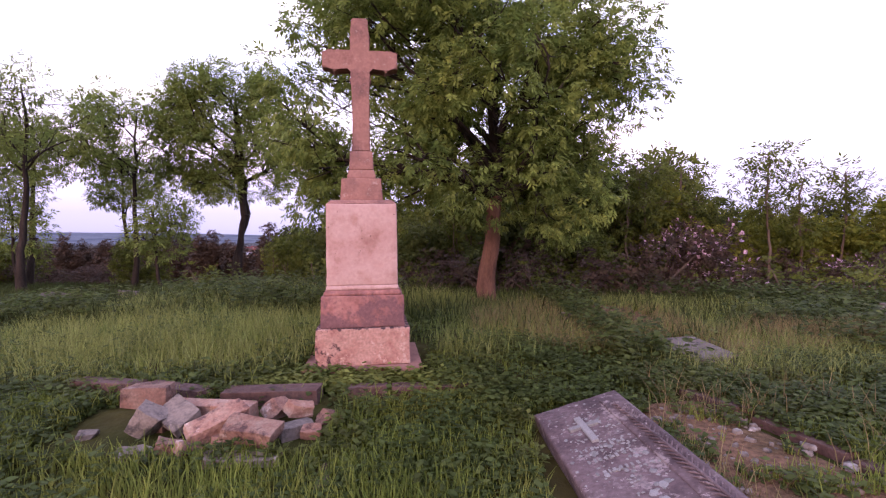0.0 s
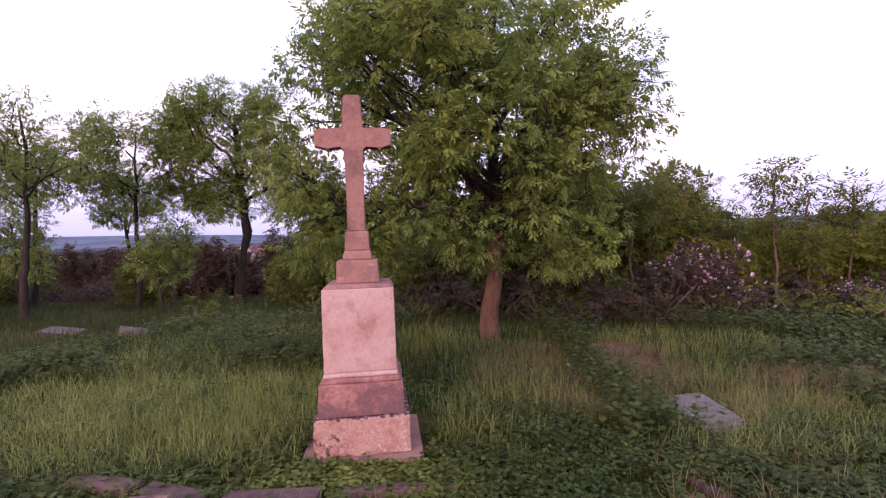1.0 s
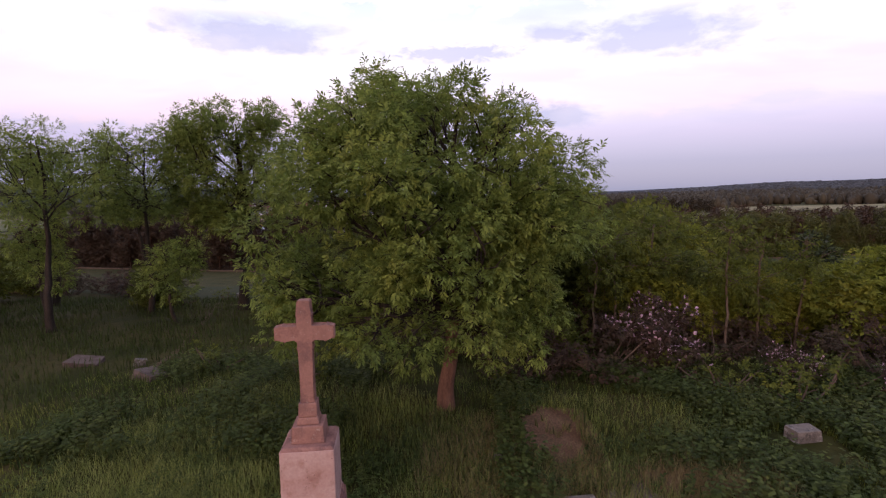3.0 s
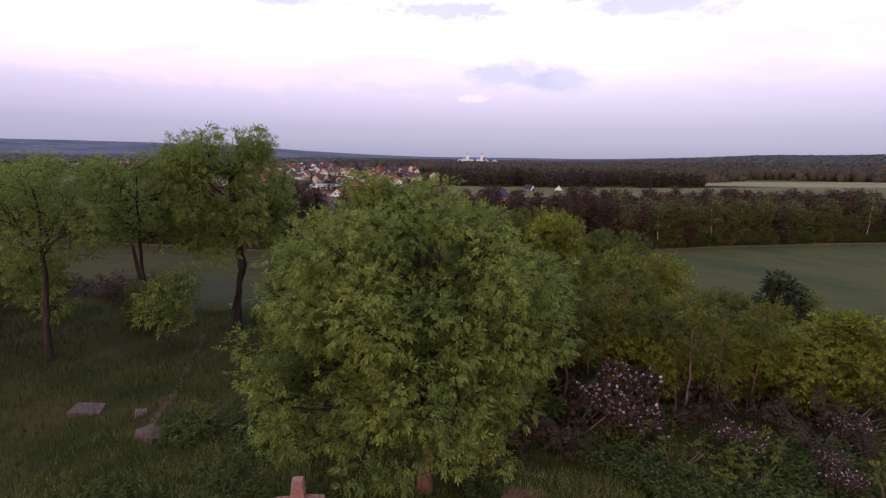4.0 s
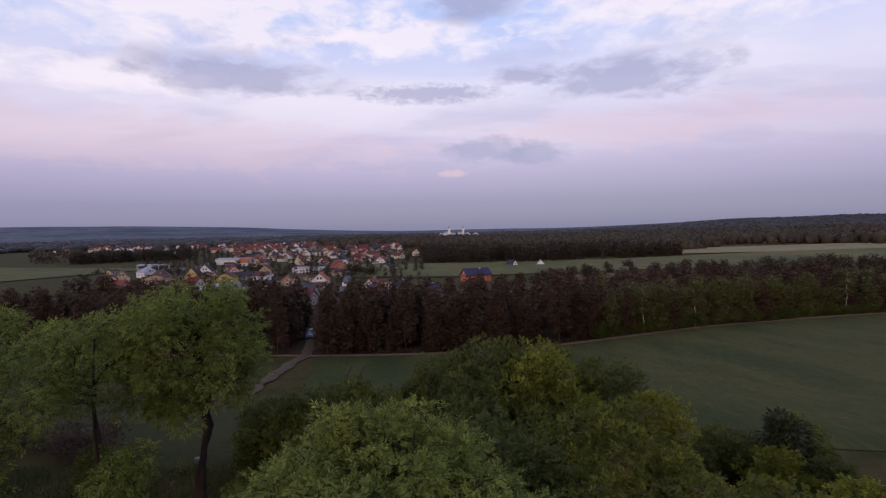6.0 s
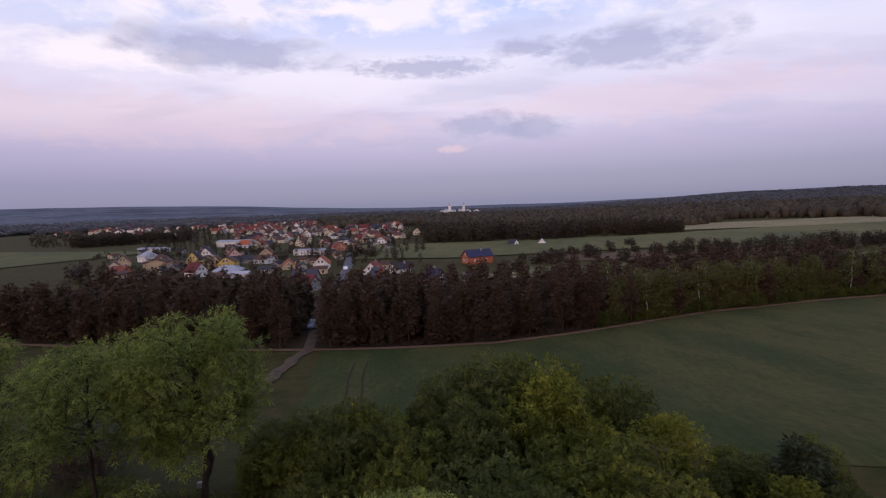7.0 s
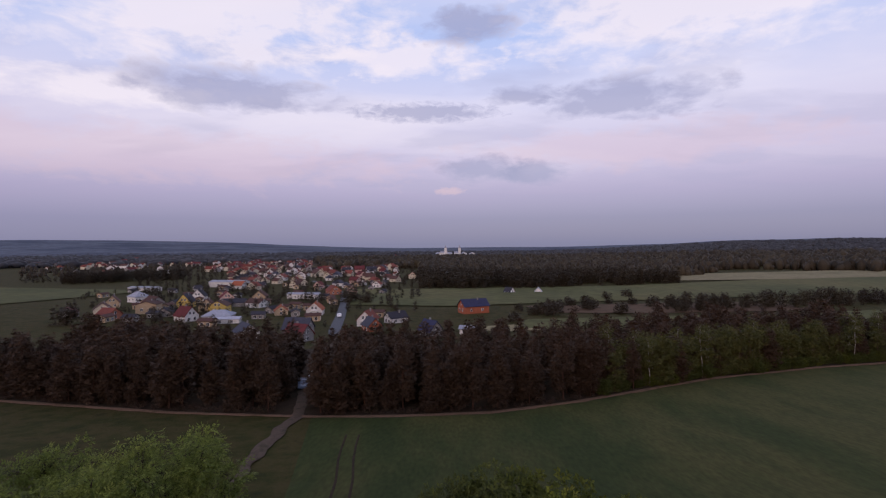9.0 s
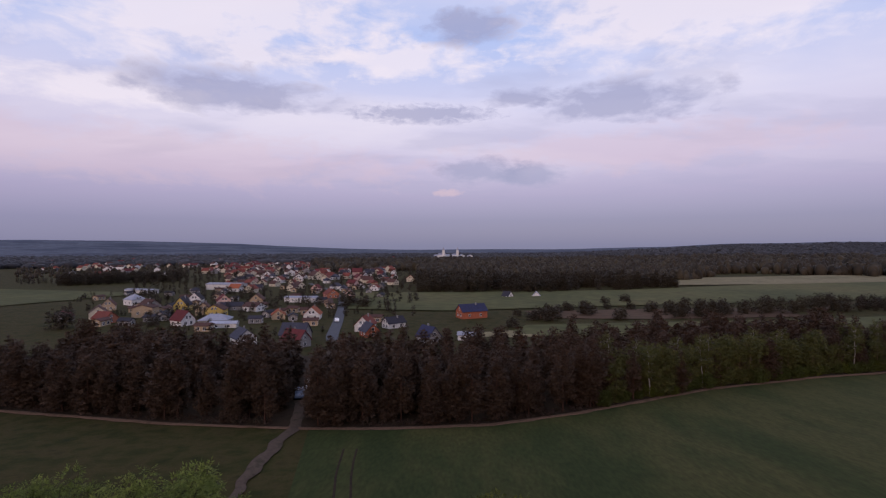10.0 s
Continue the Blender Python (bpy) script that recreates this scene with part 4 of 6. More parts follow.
def merged(places, child, keep, swell):
    """The meshes of many trees as one array, thinned."""
    vs, qs, o = [], [], 0
    for kind, x, y, turn, size in places:
        me = next(c for c in kind.children if c.name.startswith(child)).data
        co = np.empty(len(me.vertices) * 3, dtype=np.float32); me.vertices.foreach_get("co", co)
        vi = np.empty(len(me.loops), dtype=np.int32); me.loops.foreach_get("vertex_index", vi)
        quads = vi.reshape(-1, 4)[::keep]
        pts = co.reshape(-1, 3)[quads.ravel()].reshape(-1, 4, 3)
        if swell != 1:
            mid = pts.mean(1, keepdims=True)
            pts = mid + (pts - mid) * swell
        c, s_ = math.cos(radians(turn)), math.sin(radians(turn))
        p = pts.reshape(-1, 3) * size
        p = np.stack([p[:, 0] * c - p[:, 1] * s_ + x, p[:, 0] * s_ + p[:, 1] * c + y, p[:, 2] + ground(x, y) - 0.05], 1)
        vs.append(p); qs.append(np.arange(len(p)).reshape(-1, 4) + o)
        o += len(p)
    return np.concatenate(vs), np.concatenate(qs)


tagged(raw_part("pine_wood", *merged(back, "crown", 4, 1.9), M["pine_needle"]), "dense dark pine crowns deeper in the wood", "woodland", kind="stuff")
tagged(raw_part("pine_stems", *merged(back, "trunk", 1, 1), M["pine_bark"]), "bare reddish pine stems deeper in the wood", "woodland", kind="stuff")

# undergrowth along the wood's edge
x = -90.0
while x < 118:
    y = edge_y(x) + rng.uniform(1.0, 2.6)
    road_x = float(np.interp(y, [73, 84], [-22.5, -24.4]))
    if abs(x - road_x) > 3.0:
        put_copy(rng.choice([bramble] if x < 26 else [olive_a, dark_a, olive_a]), x, y, rng.uniform(0, 360), rng.uniform(0.45, 0.8))
    x += rng.uniform(1.7, 3.2)


def wood_mass(name, label, places, mat, seed, clumps=2):
    """Far woodland as one mass of many small trees: each a few uneven pointed clumps."""
    rg = np.random.default_rng(seed)
    vs, qs, o = [], [], 0
    for x, y, h, r in places:
        z = ground(x, y) - 0.3
        for k in range(clumps):
            n = 7
            ox, oy = (rg.uniform(-0.55, 0.55, 2) * r) if k else (0.0, 0.0)
            hk, rk = (h * rg.uniform(0.55, 0.85), r * rg.uniform(0.5, 0.75)) if k else (h, r * 0.8)
            ang = rg.uniform(0, 6.28) + np.arange(n) * 6.283 / n
            for zf, rf in ((0.05, 0.75), (0.38, 1.0), (0.70, 0.82), (0.92, 0.38)):
                rr = rk * rf * rg.uniform(0.72, 1.22, n)
                vs.append(np.stack([x + ox + np.cos(ang) * rr, y + oy + np.sin(ang) * rr, z + hk * (zf + rg.uniform(-0.07, 0.07, n))], 1))
            for t in range(3):
                for i in range(n):
                    j = (i + 1) % n
                    qs.append((o + t * n + i, o + t * n + j, o + t * n + n + j, o + t * n + n + i))
            b = o + 3 * n
            qs += [(b, b + 1, b + 2, b + 3), (b, b + 3, b + 4, b + 5), (b, b + 5, b + 6, b)][:2]
            o += 4 * n
    ob = raw_part(name, np.concatenate(vs), qs, mat)
    ob.data.polygons.foreach_set("use_smooth", [True] * len(qs))
    return tagged(ob, label, "woodland", kind="stuff")


def scatter(seed, n, inside, h, r):
    rg, out = random.Random(seed), []
    while len(out) < n:
        p = inside(rg)
        if p:
            out.append((p[0], p[1], rg.uniform(*h), rg.uniform(*r)))
    return out


def polar(az0, az1, r0, r1):
    def f(rg):
        a, r = radians(rg.uniform(az0, az1)), math.sqrt(rg.uniform(r0 * r0, r1 * r1))
        return r * math.sin(a), r * math.cos(a)
    return f


def wood_patch(rg):
    r = math.sqrt(rg.uniform(340 ** 2, 660 ** 2))
    az = rg.uniform(-4, 30)
    if r < 345 + 5.0 * max(0.0, az - 10) + 16 * noise.noise((az * 0.3, 0.0, 4.0)) or az > 20 + 8.5 * (r - 345) / 295 + 3.0 * noise.noise((r * 0.02, 7.0, 0.0)):
        return None
    return r * math.sin(radians(az)), r * math.cos(radians(az))


near = scatter(1, 2300, wood_patch, (6, 13), (3.0, 5.5))
front = sorted((p for p in near if math.hypot(p[0], p[1]) < 440), key=lambda p: math.hypot(p[0], p[1]))[:620]
tagged(raw_part("wood_edge", *merged([(edge_b, x, y, 40 * i, h / 8.0) for i, (x, y, h, r) in enumerate(front)], "crown", 13, 3.4), M["far_tree"]), "leafy dark edge of a wood beyond the meadows", "woodland", kind="stuff")
wood_mass("near_wood", "dark mixed wood beyond the meadows", [p for p in near if p not in set(front)], M["far_tree"], 1, 3)
wood_mass("far_wood", "dark far woods towards the horizon", scatter(2, 3400, polar(-16, 46, 660, 1150), (7, 14), (4, 8)), M["far_tree"], 2)
wood_mass("distant_wood", "woods close under the horizon, distance haze in their colour", scatter(12, 3400, polar(-20, 46, 1150, 2100), (8, 13), (7, 13)), M["ridge_tree"], 12)
wood_mass("hill_wood", "woods at the foot of the hills, haze put into their colour", scatter(14, 2200, polar(-50, -14, 1000, 2500), (7, 12), (9, 17)), M["ridge_tree"], 14)
garden = [p for p in scatter(4, 3400, polar(-42, -4, 225, 1300), (2.5, 6), (1.2, 2.8)) if math.degrees(math.atan2(p[0], p[1])) > -33 or math.hypot(p[0], p[1]) > 560]
leafy = sorted(garden, key=lambda p: math.hypot(p[0], p[1]))[:760]
tagged(raw_part("garden_trees", *merged([(edge_b, x, y, 37 * i, h / 8.0) for i, (x, y, h, r) in enumerate(leafy)], "crown", 18, 3.6), M["far_tree"]), "dark leafy garden trees between the houses", "woodland", kind="stuff")
wood_mass("village_trees", "garden trees among the farther houses", [p for p in garden if p not in set(leafy)], M["far_tree"], 4)
tagged(raw_part("hedge_rows", *merged([(edge_b, x, y, 31 * i, h / 8.0) for i, (x, y, h, r) in enumerate(scatter(5, 150, polar(-39, -29, 525, 580), (7, 11), (2.5, 4)))], "crown", 9, 2.8), M["far_tree"]), "dark hedges and copses beside the village", "woodland", kind="stuff")
tagged(raw_part("right_hedge", *merged([(edge_b, x, y, 31 * i, h / 8.0) for i, (x, y, h, r) in enumerate(scatter(6, 110, lambda rg: (lambda u: (95 + 130 * u + rg.uniform(-4, 4), 222 + 30 * u + rg.uniform(-7, 7)))(rg.random()), (4, 8), (2.2, 4)))], "crown", 9, 2.8), M["far_tree"]), "dark row of bushes between meadows", "woodland", kind="stuff")

# ---- the monument ----


def box_bm(bm, x0, x1, y0, y1, z0, z1, top=1.0):
    """A block, its upper face scaled by top."""
    cx, cy = (x0 + x1) / 2, (y0 + y1) / 2
    lo = [bm.verts.new((x, y, z0)) for x, y in ((x0, y0), (x1, y0), (x1, y1), (x0, y1))]
    hi = [bm.verts.new((cx + (x - cx) * top, cy + (y - cy) * top, z1)) for x, y in ((x0, y0), (x1, y0), (x1, y1), (x0, y1))]
    fs = [bm.faces.new(lo[::-1]), bm.faces.new(hi)]
    for i in range(4):
        fs.append(bm.faces.new((lo[i], lo[(i + 1) % 4], hi[(i + 1) % 4], hi[i])))
    return fs


def wear(bm, bevel, cuts=0, rough=0.0, seed=0):
    if bevel:
        bmesh.ops.bevel(bm, geom=bm.edges[:], offset=bevel, segments=2, affect="EDGES", profile=0.6)
    if cuts:
        bmesh.ops.subdivide_edges(bm, edges=[e for e in bm.edges if e.calc_length() > 0.06], cuts=cuts, use_grid_fill=True)
    if rough:
        for v in bm.verts:
            n = noise.noise_vector(v.co * 9 + Vector((seed * 3.1, seed, 0)))
            v.co += n * rough + noise.noise_vector(v.co * 28 + Vector((seed, 0, 0))) * rough * 0.4


def block(w, d, z0, z1, bevel=0.012, top=1.0, cuts=3, rough=0.004, seed=0, cy=0.0):
    bm = bmesh.new()
    box_bm(bm, -w / 2, w / 2, cy - d / 2, cy + d / 2, z0, z1, top)
    wear(bm, bevel, cuts, rough, seed)
    return bm


mon = thing("grave_monument", "red sandstone cross on a tall flaking plastered pedestal", "monument", (-0.975, 6.28, 0.0), 10.5)
part("footing", block(1.16, 1.12, -0.42, -0.075, 0.015, 1.0, 3, 0.006, 1), M["red_stone"], mon, "weathered stone footing slab", True)
part("base", block(0.92, 0.88, -0.075, 0.29, 0.012, 0.995, 6, 0.008, 2), M["flaking"], mon, "base block with flaking whitewash over dark brick", True)
part("plinth", block(0.83, 0.79, 0.29, 0.605, 0.012, 0.97, 4, 0.006, 3), M["plinth"], mon, "stained dark red plinth block", True)
part("moulding", block(0.775, 0.735, 0.605, 0.66, 0.02, 0.96, 2, 0.003, 4), M["plinth"], mon, "rounded red moulding course", True)
part("upper_moulding", block(0.73, 0.69, 0.66, 0.705, 0.015, 0.97, 2, 0.003, 5), M["plaster"], mon, "", True)
part("die", block(0.707, 0.66, 0.705, 1.52, 0.012, 0.985, 5, 0.005, 6), M["plaster"], mon, "tall pale pink plastered block with stains", True)
part("die_cap", block(0.69, 0.64, 1.52, 1.56, 0.01, 0.88, 2, 0.003, 7), M["red_stone"], mon, "", True)
part("cross_foot", block(0.435, 0.38, 1.56, 1.79, 0.012, 0.93, 3, 0.003, 8), M["red_stone"], mon, "red sandstone block under the cross", True)
part("cross_step", block(0.305, 0.27, 1.79, 1.886, 0.018, 0.86, 2, 0.002, 9), M["red_stone"], mon, "", True)
part("cross_socle", block(0.25, 0.215, 1.886, 2.08, 0.012, 0.94, 2, 0.002, 10), M["red_stone"], mon, "", True)
outline = [(-0.088, 2.02), (-0.073, 2.68), (-0.105, 2.715), (-0.078, 2.76), (-0.078, 2.80), (-0.12, 2.835), (-0.215, 2.825), (-0.245, 2.79), (-0.275, 2.825), (-0.36, 2.83), (-0.36, 2.985), (-0.30, 2.985), (-0.27, 3.005), (-0.22, 2.985), (-0.078, 2.985),
           (-0.078, 3.10), (-0.10, 3.13), (-0.078, 3.155), (-0.08, 3.29), (-0.066, 3.31)]
outline = [(x * 1.07, 1.18 + (z - 1.18) * 1.07) for x, z in outline]
full = outline + [(-x, z) for x, z in outline[::-1]]
bm = bmesh.new()
front = [bm.verts.new((x, -0.085, z)) for x, z in full]
back = [bm.verts.new((x, 0.085, z)) for x, z in full]
bm.faces.new(front)
bm.faces.new(back[::-1])
for i in range(len(full)):
    j = (i + 1) % len(full)
    bm.faces.new((front[j], front[i], back[i], back[j]))
bmesh.ops.bevel(bm, geom=[e for e in bm.edges if abs(e.verts[0].co.y - e.verts[1].co.y) < 0.01], offset=0.014, segments=2, affect="EDGES")
part("cross", bm, M["red_stone"], mon, "red sandstone cross with cusped arms")

# ---- the fallen grave slab and its bed ----
slab = thing("grave_slab", "fallen grey-red grave slab with worn relief and lichen", "grave slab", (1.11, 3.72, -0.285), 6.5)
slab.matrix_basis = pose(1.094, 3.826, -0.24, 0.5, -15.5, 5.6)
bm = bmesh.new()
box_bm(bm, -0.335, 0.335, -1.15, 1.12, -0.09, 0.13, 0.98)
wear(bm, 0.016, 8, 0.006, 3)
part("body", bm, M["slab"], slab, "", True)
bm = bmesh.new()
box_bm(bm, -0.024, 0.024, 0.42, 0.80, 0.12, 0.148)
box_bm(bm, -0.10, 0.10, 0.635, 0.685, 0.12, 0.147)
wear(bm, 0.006)
ob = part("relief_cross", bm, M["lichen"], slab, "small raised cross, worn pale")
ob.location.x = -0.08
bm = bmesh.new()
box_bm(bm, 0.15, 0.315, -1.0, 0.98, 0.115, 0.141, 0.98)
wear(bm, 0.008, 6, 0.003, 5)
part("border", bm, M["slab"], slab, "raised margin with a palm branch", True)
pieces = [tube([(0.25, -0.95, 0.148), (0.247, -0.3, 0.151), (0.238, 0.4, 0.151), (0.225, 0.86, 0.148)], [0.011, 0.01, 0.008, 0.004], 6)]
for k in range(30):
    y = -0.75 + k * 0.052
    for s in (-1, 1):
        pieces.append(tube([(0.243, y, 0.147), (0.243 + s * 0.026, y + 0.034, 0.154), (0.243 + s * 0.048, y + 0.072, 0.146)], [0.004, 0.0075, 0.002], 5))
v, q = merge(pieces)
raw_part("palm_branch", v, q, M["slab"], slab, "carved palm branch in relief")
rng = random.Random(3)
bm = bmesh.new()
for k in range(3):
    x = -0.21
    while x < 0.08 - 0.02 * k:
        w = rng.uniform(0.008, 0.02)
        box_bm(bm, x, x + w, 0.335 - k * 0.14, 0.37 - k * 0.14, 0.12, 0.1345)
        x += w + rng.uniform(0.012, 0.03)
part("inscription", bm, M["lichen"], slab, "worn unreadable lettering")
bm = bmesh.new()
for k in range(420):
    r = rng.uniform(0.003, 0.015) * (2.2 if rng.random() < 0.12 else 1)
    cx, cy = (rng.gauss(-0.02, 0.17), rng.gauss(0.3, 0.5))
    if abs(cx) > 0.30 or abs(cy) > 1.05 or cx > 0.14:
        continue
    ring = [bm.verts.new((cx + math.cos(a) * r * rng.uniform(0.7, 1.2), cy + math.sin(a) * r * rng.uniform(0.7, 1.3), 0.1325)) for a in [i * 0.785 for i in range(8)]]
    mid = bm.verts.new((cx, cy, 0.1375))
    for i in range(8):
        bm.faces.new((ring[i], ring[(i + 1) % 8], mid))
tagged(part("lichen", bm, M["lichen"], slab, "pale lichen patches"), kind="stuff")


def stone_mesh(seed, w, d, h, chip=0.5, rough=0.017, bevel=0.007):
    """A broken block with knocked-off corners."""
    rg = random.Random(seed)
    bm = bmesh.new()
    box_bm(bm, -w / 2, w / 2, -d / 2, d / 2, 0, h, rg.uniform(0.9, 1.0))
    for k in range(2):
        if rg.random() < chip:
            n = Vector((rg.choice((-1, 1)), rg.uniform(-0.6, 0.6), rg.uniform(-0.5, 0.8))).normalized()
            p = n * max(w, d) * rg.uniform(0.26, 0.4) + Vector((0, 0, h / 2))
            r = bmesh.ops.bisect_plane(bm, geom=bm.verts[:] + bm.edges[:] + bm.faces[:], plane_co=p, plane_no=n, clear_outer=True)
            es = [e for e in r["geom_cut"] if isinstance(e, bmesh.types.BMEdge)]
            if es:
                bmesh.ops.holes_fill(bm, edges=es)
    wear(bm, bevel, 2, rough, seed)
    return bm


# rubble of broken kerb blocks and bricks
pile = [("broken_block", "brick", -2.77, 5.28, 0.36, 0.20, 0.15, 0, 0, 6, 1, 0.16), ("broken_block", "brick", -2.10, 5.22, 0.72, 0.13, 0.17, 8, 0, -6, 2, 0.0), ("broken_block", "brick", -1.80, 4.94, 0.52, 0.18, 0.10, 16, -20, 34, 3, 0.14),
        ("broken_block", "brick", -1.42, 4.80, 0.50, 0.17, 0.12, 20, 4, -10, 4, 0.10), ("broken_block", "concrete", -2.32, 5.08, 0.30, 0.22, 0.08, 28, 18, -28, 5, 0.12), ("broken_block", "concrete", -2.60, 4.98, 0.22, 0.16, 0.20, 12, 30, 20, 6, 0.06),
        ("broken_block", "concrete", -1.55, 4.62, 0.66, 0.14, 0.07, 4, 0, 3, 7, 0.0), ("broken_block", "concrete", -2.45, 4.70, 0.26, 0.15, 0.07, 6, 8, 12, 8, 0.0), ("broken_brick", "brick", -1.26, 5.18, 0.23, 0.12, 0.09, 12, 10, 30, 9, 0.10), ("broken_brick", "brick", -1.52, 5.22, 0.20, 0.11, 0.12, 40, 10, 70, 10, 0.08),
        ("broken_brick", "brick", -1.98, 4.70, 0.19, 0.11, 0.07, 10, 24, 60, 11, 0.03), ("broken_brick", "brick", -2.18, 4.74, 0.16, 0.11, 0.08, 4, 10, 20, 12, 0.04), ("broken_brick", "brick", -1.75, 4.84, 0.20, 0.12, 0.08, 6, 4, 84, 13, 0.02), ("broken_brick", "brick", -1.05, 4.98, 0.15, 0.10, 0.07, 20, 4, 14, 14, 0.03),
        ("broken_brick", "brick", -0.98, 5.22, 0.20, 0.11, 0.08, 6, 18, 34, 15, 0.0), ("broken_brick", "concrete", -3.12, 4.98, 0.13, 0.1, 0.06, 5, 5, 24, 16, 0.0), ("broken_brick", "brick", -1.62, 4.90, 0.2, 0.12, 0.08, 30, 0, 24, 17, 0.0), ("broken_brick", "brick", -2.0, 4.95, 0.2, 0.12, 0.09, 0, 0, 50, 18, 0.0),
        ("broken_brick", "brick", -2.5, 5.15, 0.24, 0.13, 0.12, 0, 0, 80, 19, 0.0), ("broken_brick", "concrete", -1.2, 5.0, 0.24, 0.13, 0.1, 0, 0, 40, 20, 0.0)]
for nm, mt, x, y, w, d, h, rx, ry, rz, seed, up in pile:
    ob = part(nm, stone_mesh(seed, w, d, h), M[mt])
    x, y = -0.92 + (x + 0.95) * 0.82, y - 0.4
    ob.matrix_basis = pose(x, y, ground(x, y) - 0.015 + up * 0.85, rx, ry, rz)
    tagged(ob, ("broken reddish sandstone kerb block in a rubble heap" if mt == "brick" else "broken grey-pink concrete piece in a rubble heap") if nm == "broken_block" else "broken brick lying in the rubble heap", "stone", "rubble heap")


def kerb_run(line, n, w, h, mat, label, group, seed, up=0.0):
    p = resample(line, n + 1)
    for i in range(n):
        a, b = p[i], p[i + 1]
        c = (a + b) / 2
        ln = float(np.linalg.norm(b - a)) - 0.015
        ob = part("kerb_stone", stone_mesh(seed + i, ln, w, h, 0.15, 0.008), M[mat])
        ob.matrix_basis = pose(c[0], c[1], ground(*c) - h * 0.5 + up, (i * 37) % 5 - 2, (i * 53) % 5 - 2, math.degrees(math.atan2(b[1] - a[1], b[0] - a[0])))
        tagged(ob, label, "kerb stone", group)


kerb_run([(-3.6, 5.55), (-2.75, 5.34), (-1.9, 5.16), (-1.1, 5.2)], 3, 0.2, 0.36, "kerb", "weathered dark kerb stone half sunk in grass", "curved kerb", 200, -0.07)
kerb_run([(-0.95, 5.3), (-0.4, 5.36), (0.2, 5.52)], 3, 0.15, 0.16, "kerb", "weathered dark kerb stone half sunk in grass", "curved kerb", 220, 0.0)
kerb_run([(2.16, 5.82), (2.5, 4.98), (2.76, 4.25), (3.2, 3.1)], 4, 0.15, 0.27, "kerb", "reddish stone grave edging among weeds", "grave edging", 240, -0.07)
kerb_run([(-0.78, 4.3), (-0.70, 3.7), (-0.64, 2.9)], 3, 0.09, 0.12, "dark_stone", "thin brown edging strip in the grass", "grave edging", 260, -0.035)

# loose stones on the bare grave bed
sheet("grave_bed", [(1.40, 2.6), (1.3, 5.5)], [(3.3, 2.6), (2.1, 5.8)], 14, 12, 0.03, M["soil"], "bare soil of an old grave bed", "soil", wob=0.1)
rng = random.Random(12)
meshes = []
for k in range(5):
    ob = part("pebble", stone_mesh(300 + k, rng.uniform(0.05, 0.09), rng.uniform(0.04, 0.07), 0.035, 0.9, 0.01, 0.014), M["concrete"])
    meshes.append(ob)
for k in range(190):
    u, w = rng.random(), rng.random()
    y = 2.9 + 2.4 * u
    x = 1.5 + w * (0.62 + (5.7 - y) * 0.38)
    if k < 5:
        ob = meshes[k]
    else:
        ob = new("pebble", meshes[k % 5].data)
    s = rng.uniform(0.3, 1.1)
    ob.matrix_basis = pose(x, y, ground(x, y) + 0.02, 0, 0, rng.uniform(0, 360)) @ Matrix.Scale(s, 4)
    tagged(ob, "small pale stone on the bare grave bed", "stone", "loose stones")


def flat_grave(x, y, w, d, h, rx, ry, rz, mat, label, seed, up=0.0, nm="flat_grave_slab"):
    ob = part(nm, stone_mesh(seed, w, d, h, 0.2, 0.006, 0.012), M[mat])
    ob.matrix_basis = pose(x, y, ground(x, y) - (0.12 if x < -5 else 0.05) + up, rx, ry, rz)
    return tagged(ob, label, "grave slab", "old graves")


flat_grave(2.98, 7.45, 0.58, 1.05, 0.16, 2, -4, 6, "concrete", "flat grey grave slab sunk in tall weeds", 401, 0.0)
flat_grave(8.0, 10.35, 0.7, 0.36, 0.26, 0, 0, 12, "concrete", "small pale grave block in the grass", 402, 0.03)
flat_grave(-11.5, 14.3, 1.1, 0.7, 0.3, 6, 10, 20, "dark_stone", "dark fallen gravestone overgrown with grass", 404)
flat_grave(-8.1, 12.8, 0.9, 0.6, 0.32, -8, 6, -25, "dark_stone", "dark broken gravestone in the meadow", 405)
flat_grave(-9.5, 14.2, 0.35, 0.2, 0.35, 0, 14, 40, "concrete", "small pale upright stone in the meadow", 406)
flat_grave(-13.2, 9.6, 0.9, 0.6, 0.25, 4, 0, 10, "dark_stone", "dark grave slab in the grass", 407)
flat_grave(1.6, 8.7, 0.14, 0.10, 0.3, 0, 6, 10, "concrete", "small pale marker stone in the shade", 408)
flat_grave(3.9, 8.2, 0.9, 0.5, 0.1, 2, 0, 24, "slab", "dark sunken grave slab in shade", 409)

flat_grave(-13.6, 28.6, 0.5, 0.3, 0.45, 0, 4, 20, "lichen", "small pale stone beside the track", 410)

